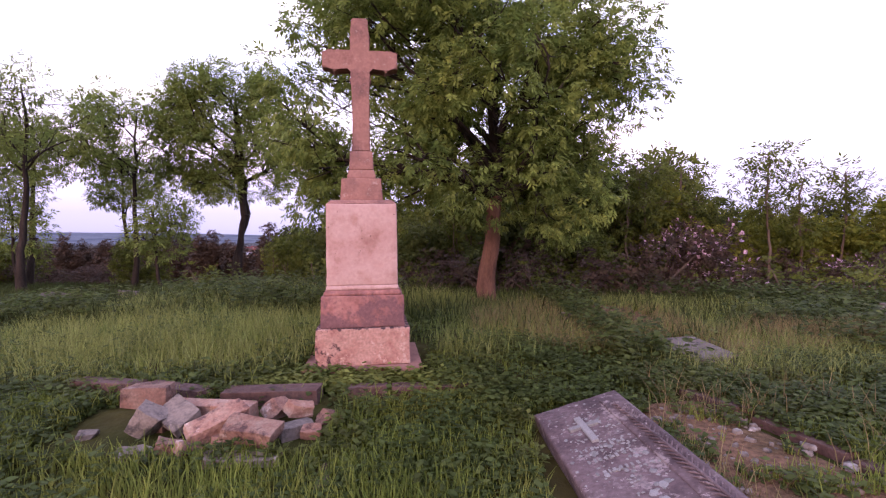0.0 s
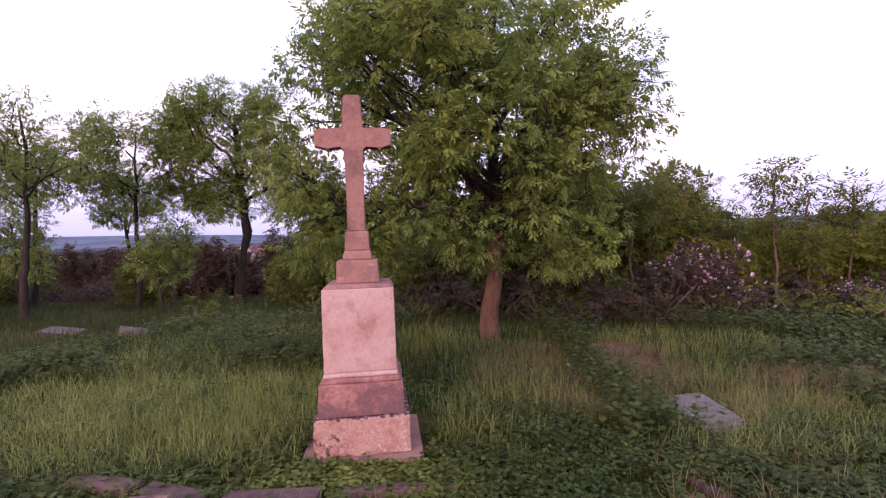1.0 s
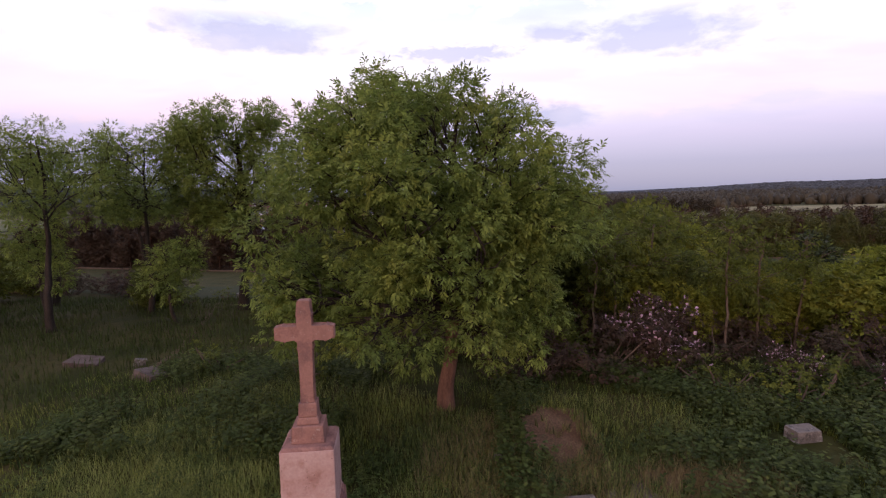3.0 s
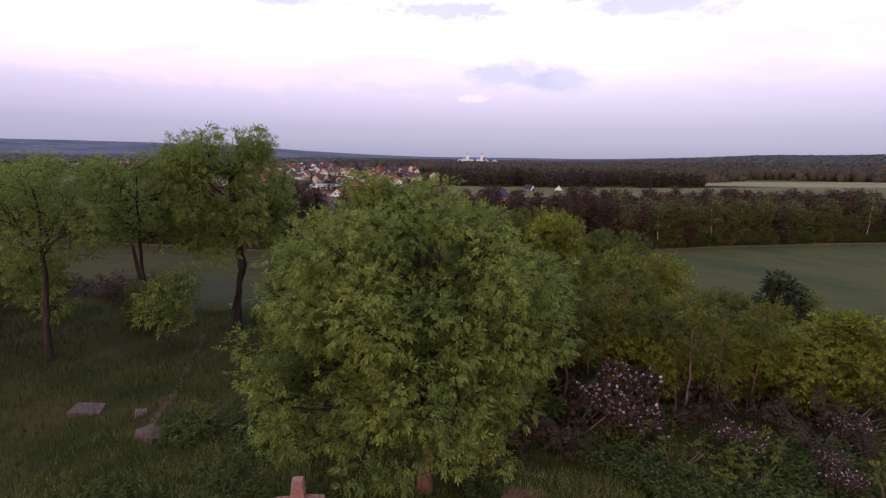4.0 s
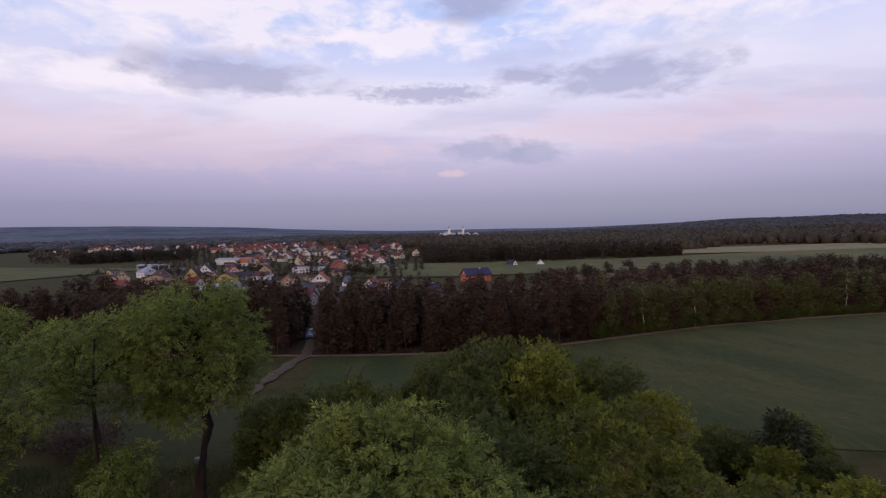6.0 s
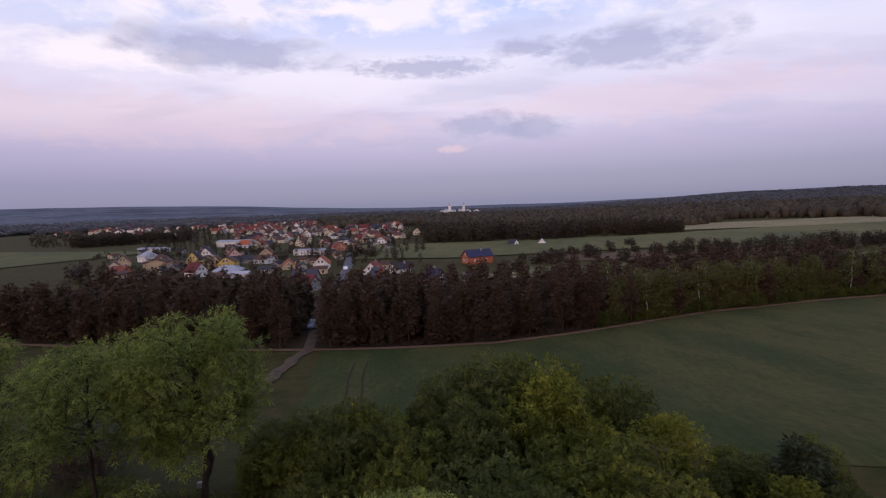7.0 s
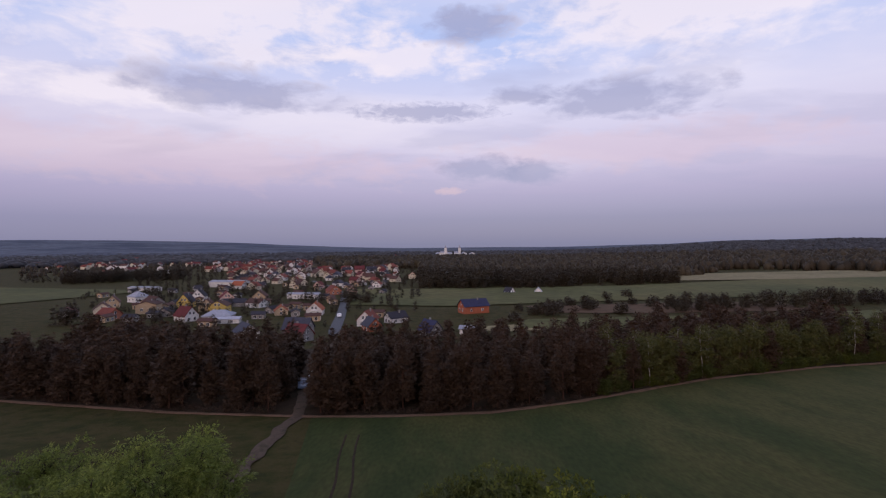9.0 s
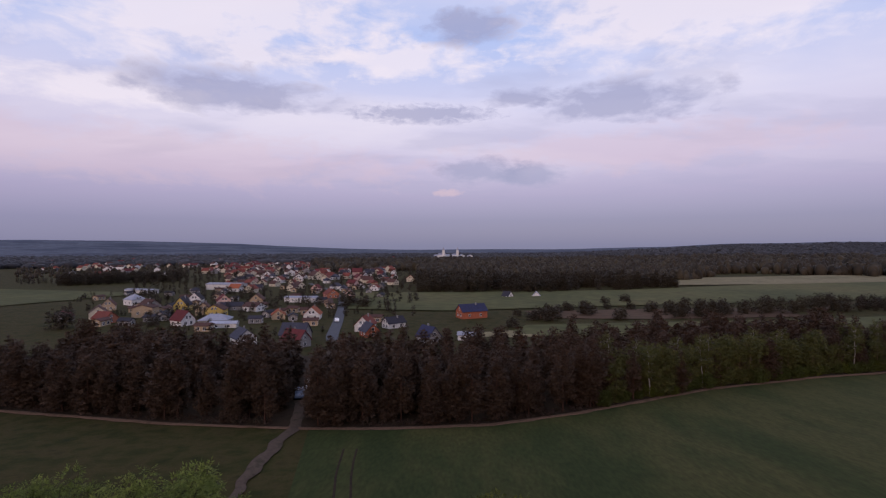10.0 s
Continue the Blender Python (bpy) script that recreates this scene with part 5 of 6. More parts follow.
# ---- grass and weeds ----


def blades(name, label, mat, pts, h, w, seed, bend=0.45, clump=0.0):
    """Grass: one bent three-step blade for each place."""
    g = np.random.default_rng(seed)
    p = np.asarray(pts, dtype=float)
    n = len(p)
    hh = h * g.uniform(0.45, 1.25, (n, 1))
    a = g.uniform(0, 2 * math.pi, n)
    out = np.stack([np.cos(a), np.sin(a), np.zeros(n)], 1)
    sd = np.stack([-np.sin(a), np.cos(a), np.zeros(n)], 1) * w * g.uniform(0.7, 1.3, (n, 1))
    b = bend * g.uniform(0.2, 1.3, (n, 1))
    m1 = p + out * hh * b * 0.3 + np.array((0, 0, 1)) * hh * 0.55
    m2 = p + out * hh * b + np.array((0, 0, 1)) * hh
    v = np.stack([p - sd, p + sd, m1 + sd * 0.75, m1 - sd * 0.75, m2 + sd * 0.1, m2 - sd * 0.1], 1).reshape(-1, 3)
    o = np.arange(n)[:, None] * 6
    q = np.concatenate([o + np.array((0, 1, 2, 3)), o + np.array((3, 2, 4, 5))], 0)
    return tagged(raw_part(name, v, q, mat), label, "grass", kind="stuff")


def spread(seed, n, x0, x1, y0, y1, keep=None, sink=0.02, near=1.0):
    rg, out = random.Random(seed), []
    while len(out) < n:
        x, y = rg.uniform(x0, x1), y0 + (y1 - y0) * rg.random() ** near
        if keep and not keep(x, y, rg):
            continue
        out.append((x, y, ground(x, y) - sink))
    return out


def clear(x, y):
    """True off the slab, the rubble, the footing and the grave bed."""
    if -1.65 < x < -0.2 and 5.15 < y < 5.75:
        return False
    if abs(x + 0.9) < 0.62 and 5.68 < y < 6.9:
        return False
    if 0.6 < x < 1.5 and 2.4 < y < 5.12:
        return False
    if -2.95 < x < -0.9 and 4.3 < y < 5.1:
        return False
    if 1.4 < x < 2.15 + (5.8 - y) * 0.39 and 2.4 < y < 5.75:
        return noise.noise((x * 3, y * 3, 4.0)) > 0.13
    if ((x - 2.98) / 0.36) ** 2 + ((y - 7.4) / 0.6) ** 2 < 1:
        return False
    if abs(x - 7.9) < 0.6 and 9.2 < y < 10.6:
        return False
    wob = 0.45 * noise.noise((x * 2.2, y * 2.2, 9.0))
    if ((x - 2.8) / 0.7) ** 2 + ((y - 10.1) / 1.05) ** 2 < 1 + wob or ((x - 5.05) / 0.95) ** 2 + ((y - 8.55) / 0.42) ** 2 < 1 + wob:
        return noise.noise((x * 5, y * 5, 2.0)) > 0.33
    return True


def patchy(lim, sx=0.5, seed=0.0):
    def f(x, y, rg):
        return clear(x, y) and noise.noise((x * sx, y * sx, seed)) + rg.uniform(-0.35, 0.35) > lim
    return f


blades("short_grass", "short green grass over the graveyard", M["grass"], spread(1, 42000, -9, 9, 2.2, 11, patchy(-0.6), near=1.5), 0.13, 0.0045, 1)
blades("tall_grass", "tall green grass tufts", M["grass"], spread(2, 30000, -10, 10, 2.3, 13, lambda x, y, rg: not (0.2 < x < 4.2 and y < 6.7) and patchy(0.02, 0.8, 3.0)(x, y, rg), near=1.4), 0.2, 0.0045, 2, 0.7)
blades("dry_grass", "tall dry straw-coloured grass", M["dry_grass"], spread(3, 17000, -6, 6, 6.2, 12, lambda x, y, rg: clear(x, y) and noise.noise((x * 0.45, y * 0.45, 8.0)) + rg.uniform(-0.3, 0.3) > -0.05, near=1.2), 0.29, 0.0035, 3, 0.75)
blades("mound_grass", "tall yellow-green grass on the low mound", M["dry_grass"], spread(5, 12000, -6.5, -1.3, 5.7, 9.5, lambda x, y, rg: clear(x, y) and rg.random() < 0.85), 0.24, 0.004, 5, 0.85)
blades("straw_grass", "dry tan grass stalks in worn patches", M["straw"], spread(7, 9000, 0.2, 3.6, 6.9, 10.6, lambda x, y, rg: clear(x, y) and noise.noise((x * 0.8, y * 0.8, 21.0)) + rg.uniform(-0.3, 0.3) > 0.0) + spread(8, 5000, 3.6, 6.6, 7.4, 9.6, lambda x, y, rg: noise.noise((x * 0.9, y * 0.9, 22.0)) + rg.uniform(-0.3, 0.3) > 0.05) + spread(9, 700, 1.4, 3.4, 2.6, 6.3, lambda x, y, rg: noise.noise((x * 1.6, y * 1.6, 23.0)) + rg.uniform(-0.2, 0.2) > 0.12), 0.26, 0.0038, 7, 0.8)
blades("front_grass", "bright green grass tufts before the graves", M["grass"], spread(6, 24000, -4.5, 4.0, 2.3, 5.2, patchy(-0.1, 1.3, 11.0)), 0.14, 0.005, 6)
blades("meadow_grass", "rough meadow grass farther out", M["meadow_blade"], spread(4, 46000, -26, 20, 8, 28, patchy(-0.3, 0.3, 6.0), near=1.2), 0.30, 0.014, 4)


def weeds(name, label, mat, pts, h, leaf, seed, layers=4):
    """Broad-leaved weeds: tiers of leaf pairs on upright stalks."""
    g = np.random.default_rng(seed)
    p = np.asarray(pts, dtype=float)
    n = len(p)
    hh = h * g.uniform(0.4, 1.25, (n, 1))
    vs = []
    for k in range(layers):
        for s in (0, 1):
            a = g.uniform(0, 6.28, n)
            d = np.stack([np.cos(a), np.sin(a), g.uniform(-0.5, 0.35, n)], 1)
            w = np.stack([-np.sin(a), np.cos(a), g.uniform(-0.3, 0.3, n)], 1) * leaf * 0.36 * g.uniform(0.7, 1.2, (n, 1))
            r = p + np.array((0, 0, 1.0)) * hh * ((k + 1) / layers) + g.normal(0, 0.02, (n, 3))
            ln = leaf * g.uniform(0.6, 1.25, (n, 1)) * (1.15 - 0.5 * k / layers)
            vs.append(np.stack([r, r + d * ln * 0.45 + w, r + d * ln, r + d * ln * 0.45 - w], 1))
    v = np.concatenate(vs, 0).reshape(-1, 3)
    return tagged(raw_part(name, v, np.arange(len(v)).reshape(-1, 4), mat), label, "weeds", kind="stuff")


weeds("low_weeds", "low green weeds covering the ground", M["weed"], spread(11, 6500, -7, 8, 2.4, 10, lambda x, y, rg: clear(x, y) and noise.noise((x * 0.6, y * 0.6, 2.0)) + rg.uniform(-0.3, 0.3) > 0.0, near=1.3), 0.17, 0.075, 11)
weeds("nettles", "tall dark green nettles", M["weed"], spread(12, 5200, -8, 13, 6.5, 14.5, lambda x, y, rg: clear(x, y) and (x > 1.6 or x < -1.5 and y > 8.2) and noise.noise((x * 0.4, y * 0.4, 5.0)) + rg.uniform(-0.25, 0.25) > 0.03), 0.42, 0.11, 12, 5)
weeds("ivy", "yellow-green ivy leaves along the footing", M["ivy"], spread(13, 1500, -1.85, 0.35, 5.3, 5.76, lambda x, y, rg: True, 0.02), 0.09, 0.07, 13, 3)
weeds("ground_ivy", "trailing leaves over the kerb and rubble edge", M["weed"], spread(14, 1300, -4.2, 1.0, 4.2, 6.0, lambda x, y, rg: clear(x, y) and noise.noise((x * 1.1, y * 1.1, 7.0)) + rg.uniform(-0.3, 0.3) > 0.0), 0.12, 0.07, 14, 3)
sheet("bare_soil", [(1.7, 8.6), (3.9, 8.5)], [(1.7, 11.7), (3.9, 11.6)], 14, 16, 0.02, M["soil"], "bare reddish soil under the tree", "soil", wob=0.5)
sheet("dry_patch", [(3.7, 7.8), (6.4, 7.7)], [(3.7, 9.3), (6.4, 9.2)], 14, 10, 0.02, M["soil"], "dry trodden soil patch in the grass", "soil", wob=0.5)
weeds("slab_weeds", "leafy green weeds round the fallen slab", M["weed"], spread(16, 4200, 0.1, 4.8, 4.4, 7.4, lambda x, y, rg: clear(x, y) and noise.noise((x * 1.1, y * 1.1, 18.0)) + rg.uniform(-0.3, 0.3) > -0.1), 0.16, 0.065, 16, 4)
weeds("front_weeds", "low clover and plantain leaves before the graves", M["weed"], spread(15, 5200, -4.5, 3.6, 2.3, 5.0, lambda x, y, rg: clear(x, y) and noise.noise((x * 1.4, y * 1.4, 12.0)) + rg.uniform(-0.3, 0.3) > -0.05), 0.10, 0.05, 15, 3)
blades("back_grass", "rough green grass over the rest of the graveyard", M["grass"], spread(21, 42000, -14, 14, -9, 2.45, patchy(-0.5, 0.5, 14.0)), 0.15, 0.007, 21, 0.7)
weeds("back_weeds", "low leafy weeds among the rough grass", M["weed"], spread(22, 5000, -12, 12, -8, 2.5, lambda x, y, rg: noise.noise((x * 0.7, y * 0.7, 15.0)) + rg.uniform(-0.3, 0.3) > -0.05), 0.12, 0.07, 22, 3)
blades("side_grass", "rough meadow grass beside the graves", M["meadow_blade"], spread(23, 26000, 9, 24, -9, 9, patchy(-0.4, 0.4, 16.0)) + spread(24, 26000, -26, -9, -9, 9, patchy(-0.4, 0.4, 17.0)), 0.22, 0.01, 23, 0.7)

# ---- the village ----


def house(x, y, rz, w, d, wall_h, roof_h, wall, roof, label, far=False, group="village houses", cat="house", nm="house", chimney=True, z=None, eave=0.45, win=(2, 2), porch=False, hip=False, size=0.84):
    """A gabled house: its gable end faces local -y."""
    x, y = yonder(x, y)
    root = thing(nm, label, cat, (x, y, ground(x, y) - 0.15 if z is None else z), rz, group, size)
    v = [(-w / 2, -d / 2, 0), (w / 2, -d / 2, 0), (w / 2, d / 2, 0), (-w / 2, d / 2, 0), (-w / 2, -d / 2, wall_h), (w / 2, -d / 2, wall_h), (w / 2, d / 2, wall_h), (-w / 2, d / 2, wall_h), (0, -d / 2, wall_h + roof_h), (0, d / 2, wall_h + roof_h)]
    f = [(0, 1, 5, 8, 4), (2, 3, 7, 9, 6), (1, 2, 6, 5), (3, 0, 4, 7), (4, 8, 9, 7), (5, 6, 9, 8), (3, 2, 1, 0)]
    if hip:
        v[8], v[9] = (0, -d / 2 + w * 0.4, wall_h + roof_h), (0, d / 2 - w * 0.4, wall_h + roof_h)
        f = [(0, 1, 5, 4), (4, 5, 8), (2, 3, 7, 6), (6, 7, 9), (1, 2, 6, 5), (3, 0, 4, 7), (4, 8, 9, 7), (5, 6, 9, 8), (3, 2, 1, 0)]
    part("wall", (v, f), M["wall_" + wall], root)
    k = eave * roof_h / (w / 2)
    th, e = 0.22, eave
    rv, rf = [], []
    if hip:
        ring = [(-w / 2 - e, -d / 2 - e), (w / 2 + e, -d / 2 - e), (w / 2 + e, d / 2 + e), (-w / 2 - e, d / 2 + e)]
        rv = [(a, b, wall_h - k + 0.03) for a, b in ring] + [(a, b, wall_h - k + 0.2) for a, b in ring] + [(0, -d / 2 + w * 0.4, wall_h + roof_h + 0.22), (0, d / 2 - w * 0.4, wall_h + roof_h + 0.22)]
        rf = [(0, 1, 5, 4), (1, 2, 6, 5), (2, 3, 7, 6), (3, 0, 4, 7), (4, 5, 8), (5, 6, 9, 8), (6, 7, 9), (7, 4, 8, 9)]
    else:
        for s in (-1, 1):
            o = len(rv)
            for yy in (-d / 2 - e, d / 2 + e):
                rv += [(s * (w / 2 + e), yy, wall_h - k + 0.03), (0, yy, wall_h + roof_h + 0.03), (0, yy, wall_h + roof_h + 0.03 + th), (s * (w / 2 + e), yy, wall_h - k + 0.03 + th)]
            rf += [(o, o + 1, o + 2, o + 3), (o + 7, o + 6, o + 5, o + 4), (o, o + 4, o + 5, o + 1), (o + 3, o + 2, o + 6, o + 7), (o, o + 3, o + 7, o + 4)]
    rf_ob = part("roof", (rv, rf), M["roof_" + roof], root)
    if chimney:
        bm = bmesh.new()
        box_bm(bm, 0.5, 1.05, d * 0.12, d * 0.12 + 0.6, wall_h + roof_h * 0.5, wall_h + roof_h + 0.75)
        part("chimney", bm, M["wall_grey"], rf_ob)

    def window(cx, cz, ww, hh, side):
        bm = bmesh.new()
        if side == "front":
            box_bm(bm, cx - ww / 2, cx + ww / 2, -d / 2 - 0.05, -d / 2 + 0.02, cz - hh / 2, cz + hh / 2)
        elif side == "right":
            box_bm(bm, w / 2 - 0.02, w / 2 + 0.05, cx - ww / 2, cx + ww / 2, cz - hh / 2, cz + hh / 2)
        else:
            box_bm(bm, -w / 2 - 0.05, -w / 2 + 0.02, cx - ww / 2, cx + ww / 2, cz - hh / 2, cz + hh / 2)
        pane = part("window", bm, M["glass"], root)
        if far:
            return
        bm = bmesh.new()
        t = 0.07
        for a0, a1, c0, c1 in ((-ww / 2 - t, -ww / 2, -hh / 2 - t, hh / 2 + t), (ww / 2, ww / 2 + t, -hh / 2 - t, hh / 2 + t), (-ww / 2, ww / 2, hh / 2, hh / 2 + t), (-ww / 2, ww / 2, -hh / 2 - t, -hh / 2), (-0.03, 0.03, -hh / 2, hh / 2)):
            if side == "front":
                box_bm(bm, cx + a0, cx + a1, -d / 2 - 0.08, -d / 2 + 0.02, cz + c0, cz + c1)
            else:
                s = 1 if side == "right" else -1
                x0, x1 = sorted((s * (w / 2 - 0.02), s * (w / 2 + 0.08)))
                box_bm(bm, x0, x1, cx + a0, cx + a1, cz + c0, cz + c1)
        part("frame", bm, M["white_trim"], pane)

    low, up = win
    for i in range(low):
        window((i - (low - 1) / 2) * w * 0.8 / max(1, low), wall_h * 0.5, 1.1, 1.3, "front")
    for i in range(up):
        window((i - (up - 1) / 2) * 1.7, wall_h + roof_h * 0.3, 0.95, 1.2, "front")
    for s in ("left", "right"):
        for i in range(1 if far else 2):
            window((i - (0 if far else 0.5)) * d * 0.45, wall_h * 0.5, 1.1, 1.2, s)
    if porch:
        bm = bmesh.new()
        box_bm(bm, -1.6, 1.6, -d / 2 - 1.3, -d / 2, wall_h - 0.3, wall_h - 0.1)
        for px in (-1.5, 1.35):
            box_bm(bm, px, px + 0.15, -d / 2 - 1.25, -d / 2 - 1.1, 0, wall_h - 0.3)
        part("porch", bm, M["white_trim"], root)
    return root


H = house
H(-57, 209, 8, 8, 9.5, 3.0, 3.6, "white", "orange", "white house with a bright orange gabled roof", porch=True)
H(-29.5, 180, -6, 7.2, 9.5, 3.0, 3.7, "white", "red", "white house with a red gabled roof and dark windows", porch=True)
H(-20, 186, -50, 6, 9, 2.6, 2.4, "white", "dark", "low white outbuilding with a dark roof")
H(10, 212, -66, 8.5, 14, 4.0, 3.2, "orange", "blue", "orange house with a broad blue roof", win=(2, 1))
H(-127.5, 236, 12, 7.6, 10, 3.8, 4.6, "yellow", "dark", "yellow house with a steep dark roof")
H(-100, 213, 10, 9.2, 9, 4.6, 2.6, "yellow", "brown", "bright yellow two-storey house with brown roof", win=(2, 2))
H(-91.5, 195, 100, 9.5, 13, 2.6, 2.2, "grey", "tin", "long low house with a pale metal roof", hip=True, win=(1, 0))
H(-84, 186, 95, 4, 12, 2.2, 0.8, "white", "tin", "low white shed with a flat metal roof", chimney=False, win=(2, 0))
H(-137, 266, 14, 8.2, 9, 3.6, 4.4, "white", "dark", "white house with steep dark gable")
H(-104, 267, 12, 8.4, 10, 3.2, 3.6, "tan", "brown", "tan house with a brown gabled roof", win=(2, 1))
H(-93, 236, 70, 8, 10, 3.0, 2.0, "white", "brown", "low pale house with garage and brown roof")
H(-106, 240, 96, 7, 14, 2.6, 2.0, "grey", "dark", "long grey barn with a dark roof", win=(1, 0))
H(-71.5, 208.5, 20, 6.5, 7, 2.6, 2.4, "tan", "orange", "small tan house with an orange roof", win=(1, 1))
H(-48.5, 160, 84, 7.6, 10, 2.8, 4.0, "grey", "slate", "large house with a dark purple-grey roof", win=(1, 1))
H(-44.5, 148, 60, 6, 9, 2.8, 3.4, "grey", "wine", "house with a wine-red metal roof behind pines", win=(1, 1))
H(-62, 152, 40, 7, 9, 3.0, 3.0, "white", "slate", "white house with slate roof behind pines")
H(-5.5, 156, 38, 6, 8, 2.6, 3.6, "grey", "blue", "house with a steep dark blue roof", win=(1, 1))
H(6.5, 160, 80, 4, 6.5, 2.4, 0.9, "white", "tin", "white-roofed shed beside a yard", chimney=False, win=(1, 0))
H(-26, 168, 30, 6, 8, 2.6, 3.0, "orange", "slate", "small house with a slate roof among trees", win=(1, 1))
H(-151, 212, 34, 8, 10, 3.2, 3.4, "cream", "brown", "cream house with a dark brown roof", win=(2, 1))
H(-165, 238, 30, 7, 9, 3.6, 3.8, "tan", "brown", "tan house with a brown roof")
H(-168, 262, 60, 9, 10, 4.0, 3.0, "white", "tin", "white house with a pale metal roof", hip=True)
H(-146, 240, 55, 8, 12, 3.0, 3.4, "grey", "brown", "grey-brown barn with a broad roof", win=(1, 0))
H(-133, 216, 14, 10, 10, 5.2, 1.6, "tan", "brown", "plain tan two-storey block with low roof", win=(2, 0))
H(-138, 198, 70, 7, 9, 2.8, 2.8, "brick_wall", "red", "low brick house with a red roof behind pines", win=(1, 1))
H(-158, 202, 20, 6, 8, 2.8, 2.8, "grey", "wine", "small house with a wine-red roof", win=(1, 1))
H(-103, 192, 60, 7, 9, 3.0, 4.0, "white", "wine", "house with a dark wine-red steep roof")
H(-120, 262, 30, 8, 10, 3.2, 3.6, "pink", "wine", "pink house with a dark red roof")
H(-111, 224, 20, 8, 9, 3.0, 3.8, "tan", "brown", "tan house with dark brown roof")
H(-165, 362, 80, 12, 34, 5.0, 1.2, "white", "tin", "long white hall with a pale roof", chimney=False, win=(3, 0))
H(-150, 345, 78, 9, 10, 3.4, 3.2, "white", "orange", "white house with an orange roof")
H(-82, 274, 84, 6, 22, 3.4, 0.8, "white", "tin", "long low white building with flat roof", chimney=False, win=(2, 0))
H(-72, 300, 30, 9, 11, 3.2, 3.4, "brick_wall", "red", "brick house with a red roof beside the road")
H(-60, 296, 10, 8, 9, 3.0, 3.6, "pink", "brown", "brown-roofed house at the road bend")
H(-208, 330, 80, 8, 26, 3.2, 0.8, "white", "tin", "long low white shed in the meadow", chimney=False, win=(2, 0))
H(35, 300, 40, 6, 7, 0.8, 3.6, "white", "dark", "white A-shaped house with one dark slope", chimney=False, win=(1, 1), eave=0.2)
H(53, 303, -10, 6, 6, 0.6, 3.4, "white", "tin", "small white A-shaped house in a meadow", chimney=False, win=(1, 0), eave=0.2)
# prototypes for the farther streets, then repeats of them
protos = []
for i, (wl_, rf_, lb) in enumerate([("white", "red", "white house with a red roof in the village"), ("white", "brown", "white house with a brown roof in the village"), ("cream", "brown", "cream house with a brown roof in the village"), ("tan", "red", "tan house with a red roof in the village"), ("white", "dark", "white house with a dark roof in the village"), ("pink", "wine", "pink house with a wine-red roof in the village"), ("grey", "dark", "grey house with a dark roof in the village"), ("white", "slate", "white house with a slate roof in the village"), ("cream", "red", "cream house with a red roof in the village")]):
    protos.append(H(-150 + 9 * i, 430 + 24 * i, 20 * i, 8 + (i % 3), 10 + (i % 4), 3.2 + 0.5 * (i % 3), 3.0 + 0.5 * (i % 3), wl_, rf_, lb, far=True, size=1.0, chimney=i % 2 == 0, hip=i % 4 == 3))
rng = random.Random(21)
spots = [(o.location.x, o.location.y) for o in scene.objects if o.name.startswith("house")]
n = 0
tries = 0
while n < 250 and tries < 30000:
    tries += 1
    r = math.sqrt(rng.uniform(360 ** 2, 1050 ** 2)) if n > 30 else rng.uniform(360, 520)
    a = radians(rng.uniform(-25, -6.5) if rng.random() < 0.78 else rng.uniform(-41, -4))
    x, y = r * math.sin(a), r * math.cos(a)
    rx = float(np.interp(y, [290, 350, 420], [-63, -85, -120]))
    if abs(x - rx) < 8 and y < 430 or any((x - p) ** 2 + (y - q) ** 2 < 14.0 ** 2 for p, q in spots) or (a < radians(-26) and r < 640):
        continue
    spots.append((x, y))
    c = copy_thing(rng.choice(protos), pose(x, y, ground(x, y) - 0.15, 0, 0, rng.choice((0, 90, 30, 60)) + rng.uniform(-12, 12)))
    s = rng.uniform(0.56, 0.80)
    c.scale = (s, s, s)
    n += 1
# sheds, garages and garden hedges round the nearer houses
shed = H(-118, 205, 20, 3.4, 5.0, 2.1, 0.9, "grey", "dark", "small grey garden shed with a dark roof", chimney=False, win=(1, 0), group="village sheds", cat="shed", nm="shed", size=1.0)
garage = H(-75, 222, 80, 3.6, 5.5, 2.3, 0.7, "tan", "brown", "small tan garage with a brown roof", chimney=False, win=(1, 0), group="village sheds", cat="garage", nm="garage", size=1.0)
rg = random.Random(58)
made = 0
while made < 44:
    az, r = radians(rg.uniform(-37, -8)), rg.uniform(195, 400)
    x, y = r * math.sin(az), r * math.cos(az)
    rx = float(np.interp(y, [160, 200, 250, 300, 360], [-37, -44, -54, -65, -88]))
    if abs(x - rx) < 5 or any((x - p) ** 2 + (y - q) ** 2 < 8.5 ** 2 for p, q in spots):
        continue
    spots.append((x, y))
    copy_thing(rg.choice((shed, garage)), pose(x, y, ground(x, y) - 0.1, 0, 0, rg.choice((0, 90)) + rg.uniform(-25, 25)))
    made += 1
plots = []
while len(plots) < 420:
    az, r = radians(rg.uniform(-38, -6)), rg.uniform(165, 420)
    x, y, t, ln = r * math.sin(az), r * math.cos(az), rg.choice((0.3, 1.87)) + rg.uniform(-0.2, 0.2), rg.randint(1, 6)
    for k in range(ln):
        px, py = x + math.cos(t) * k * 1.7, y + math.sin(t) * k * 1.7
        rx = float(np.interp(py, [160, 200, 250, 300, 360], [-37, -44, -54, -65, -88]))
        if abs(px - rx) > 4 and all((px - p) ** 2 + (py - q) ** 2 > 5.2 ** 2 for p, q in spots):
            plots.append((edge_b, px, py, rg.uniform(0, 360), rg.uniform(0.16, 0.42)))
tagged(raw_part("garden_hedges", *merged(plots, "crown", 14, 3.2), M["far_tree"]), "dark clipped hedges and bushes between garden plots", "hedge", kind="stuff")
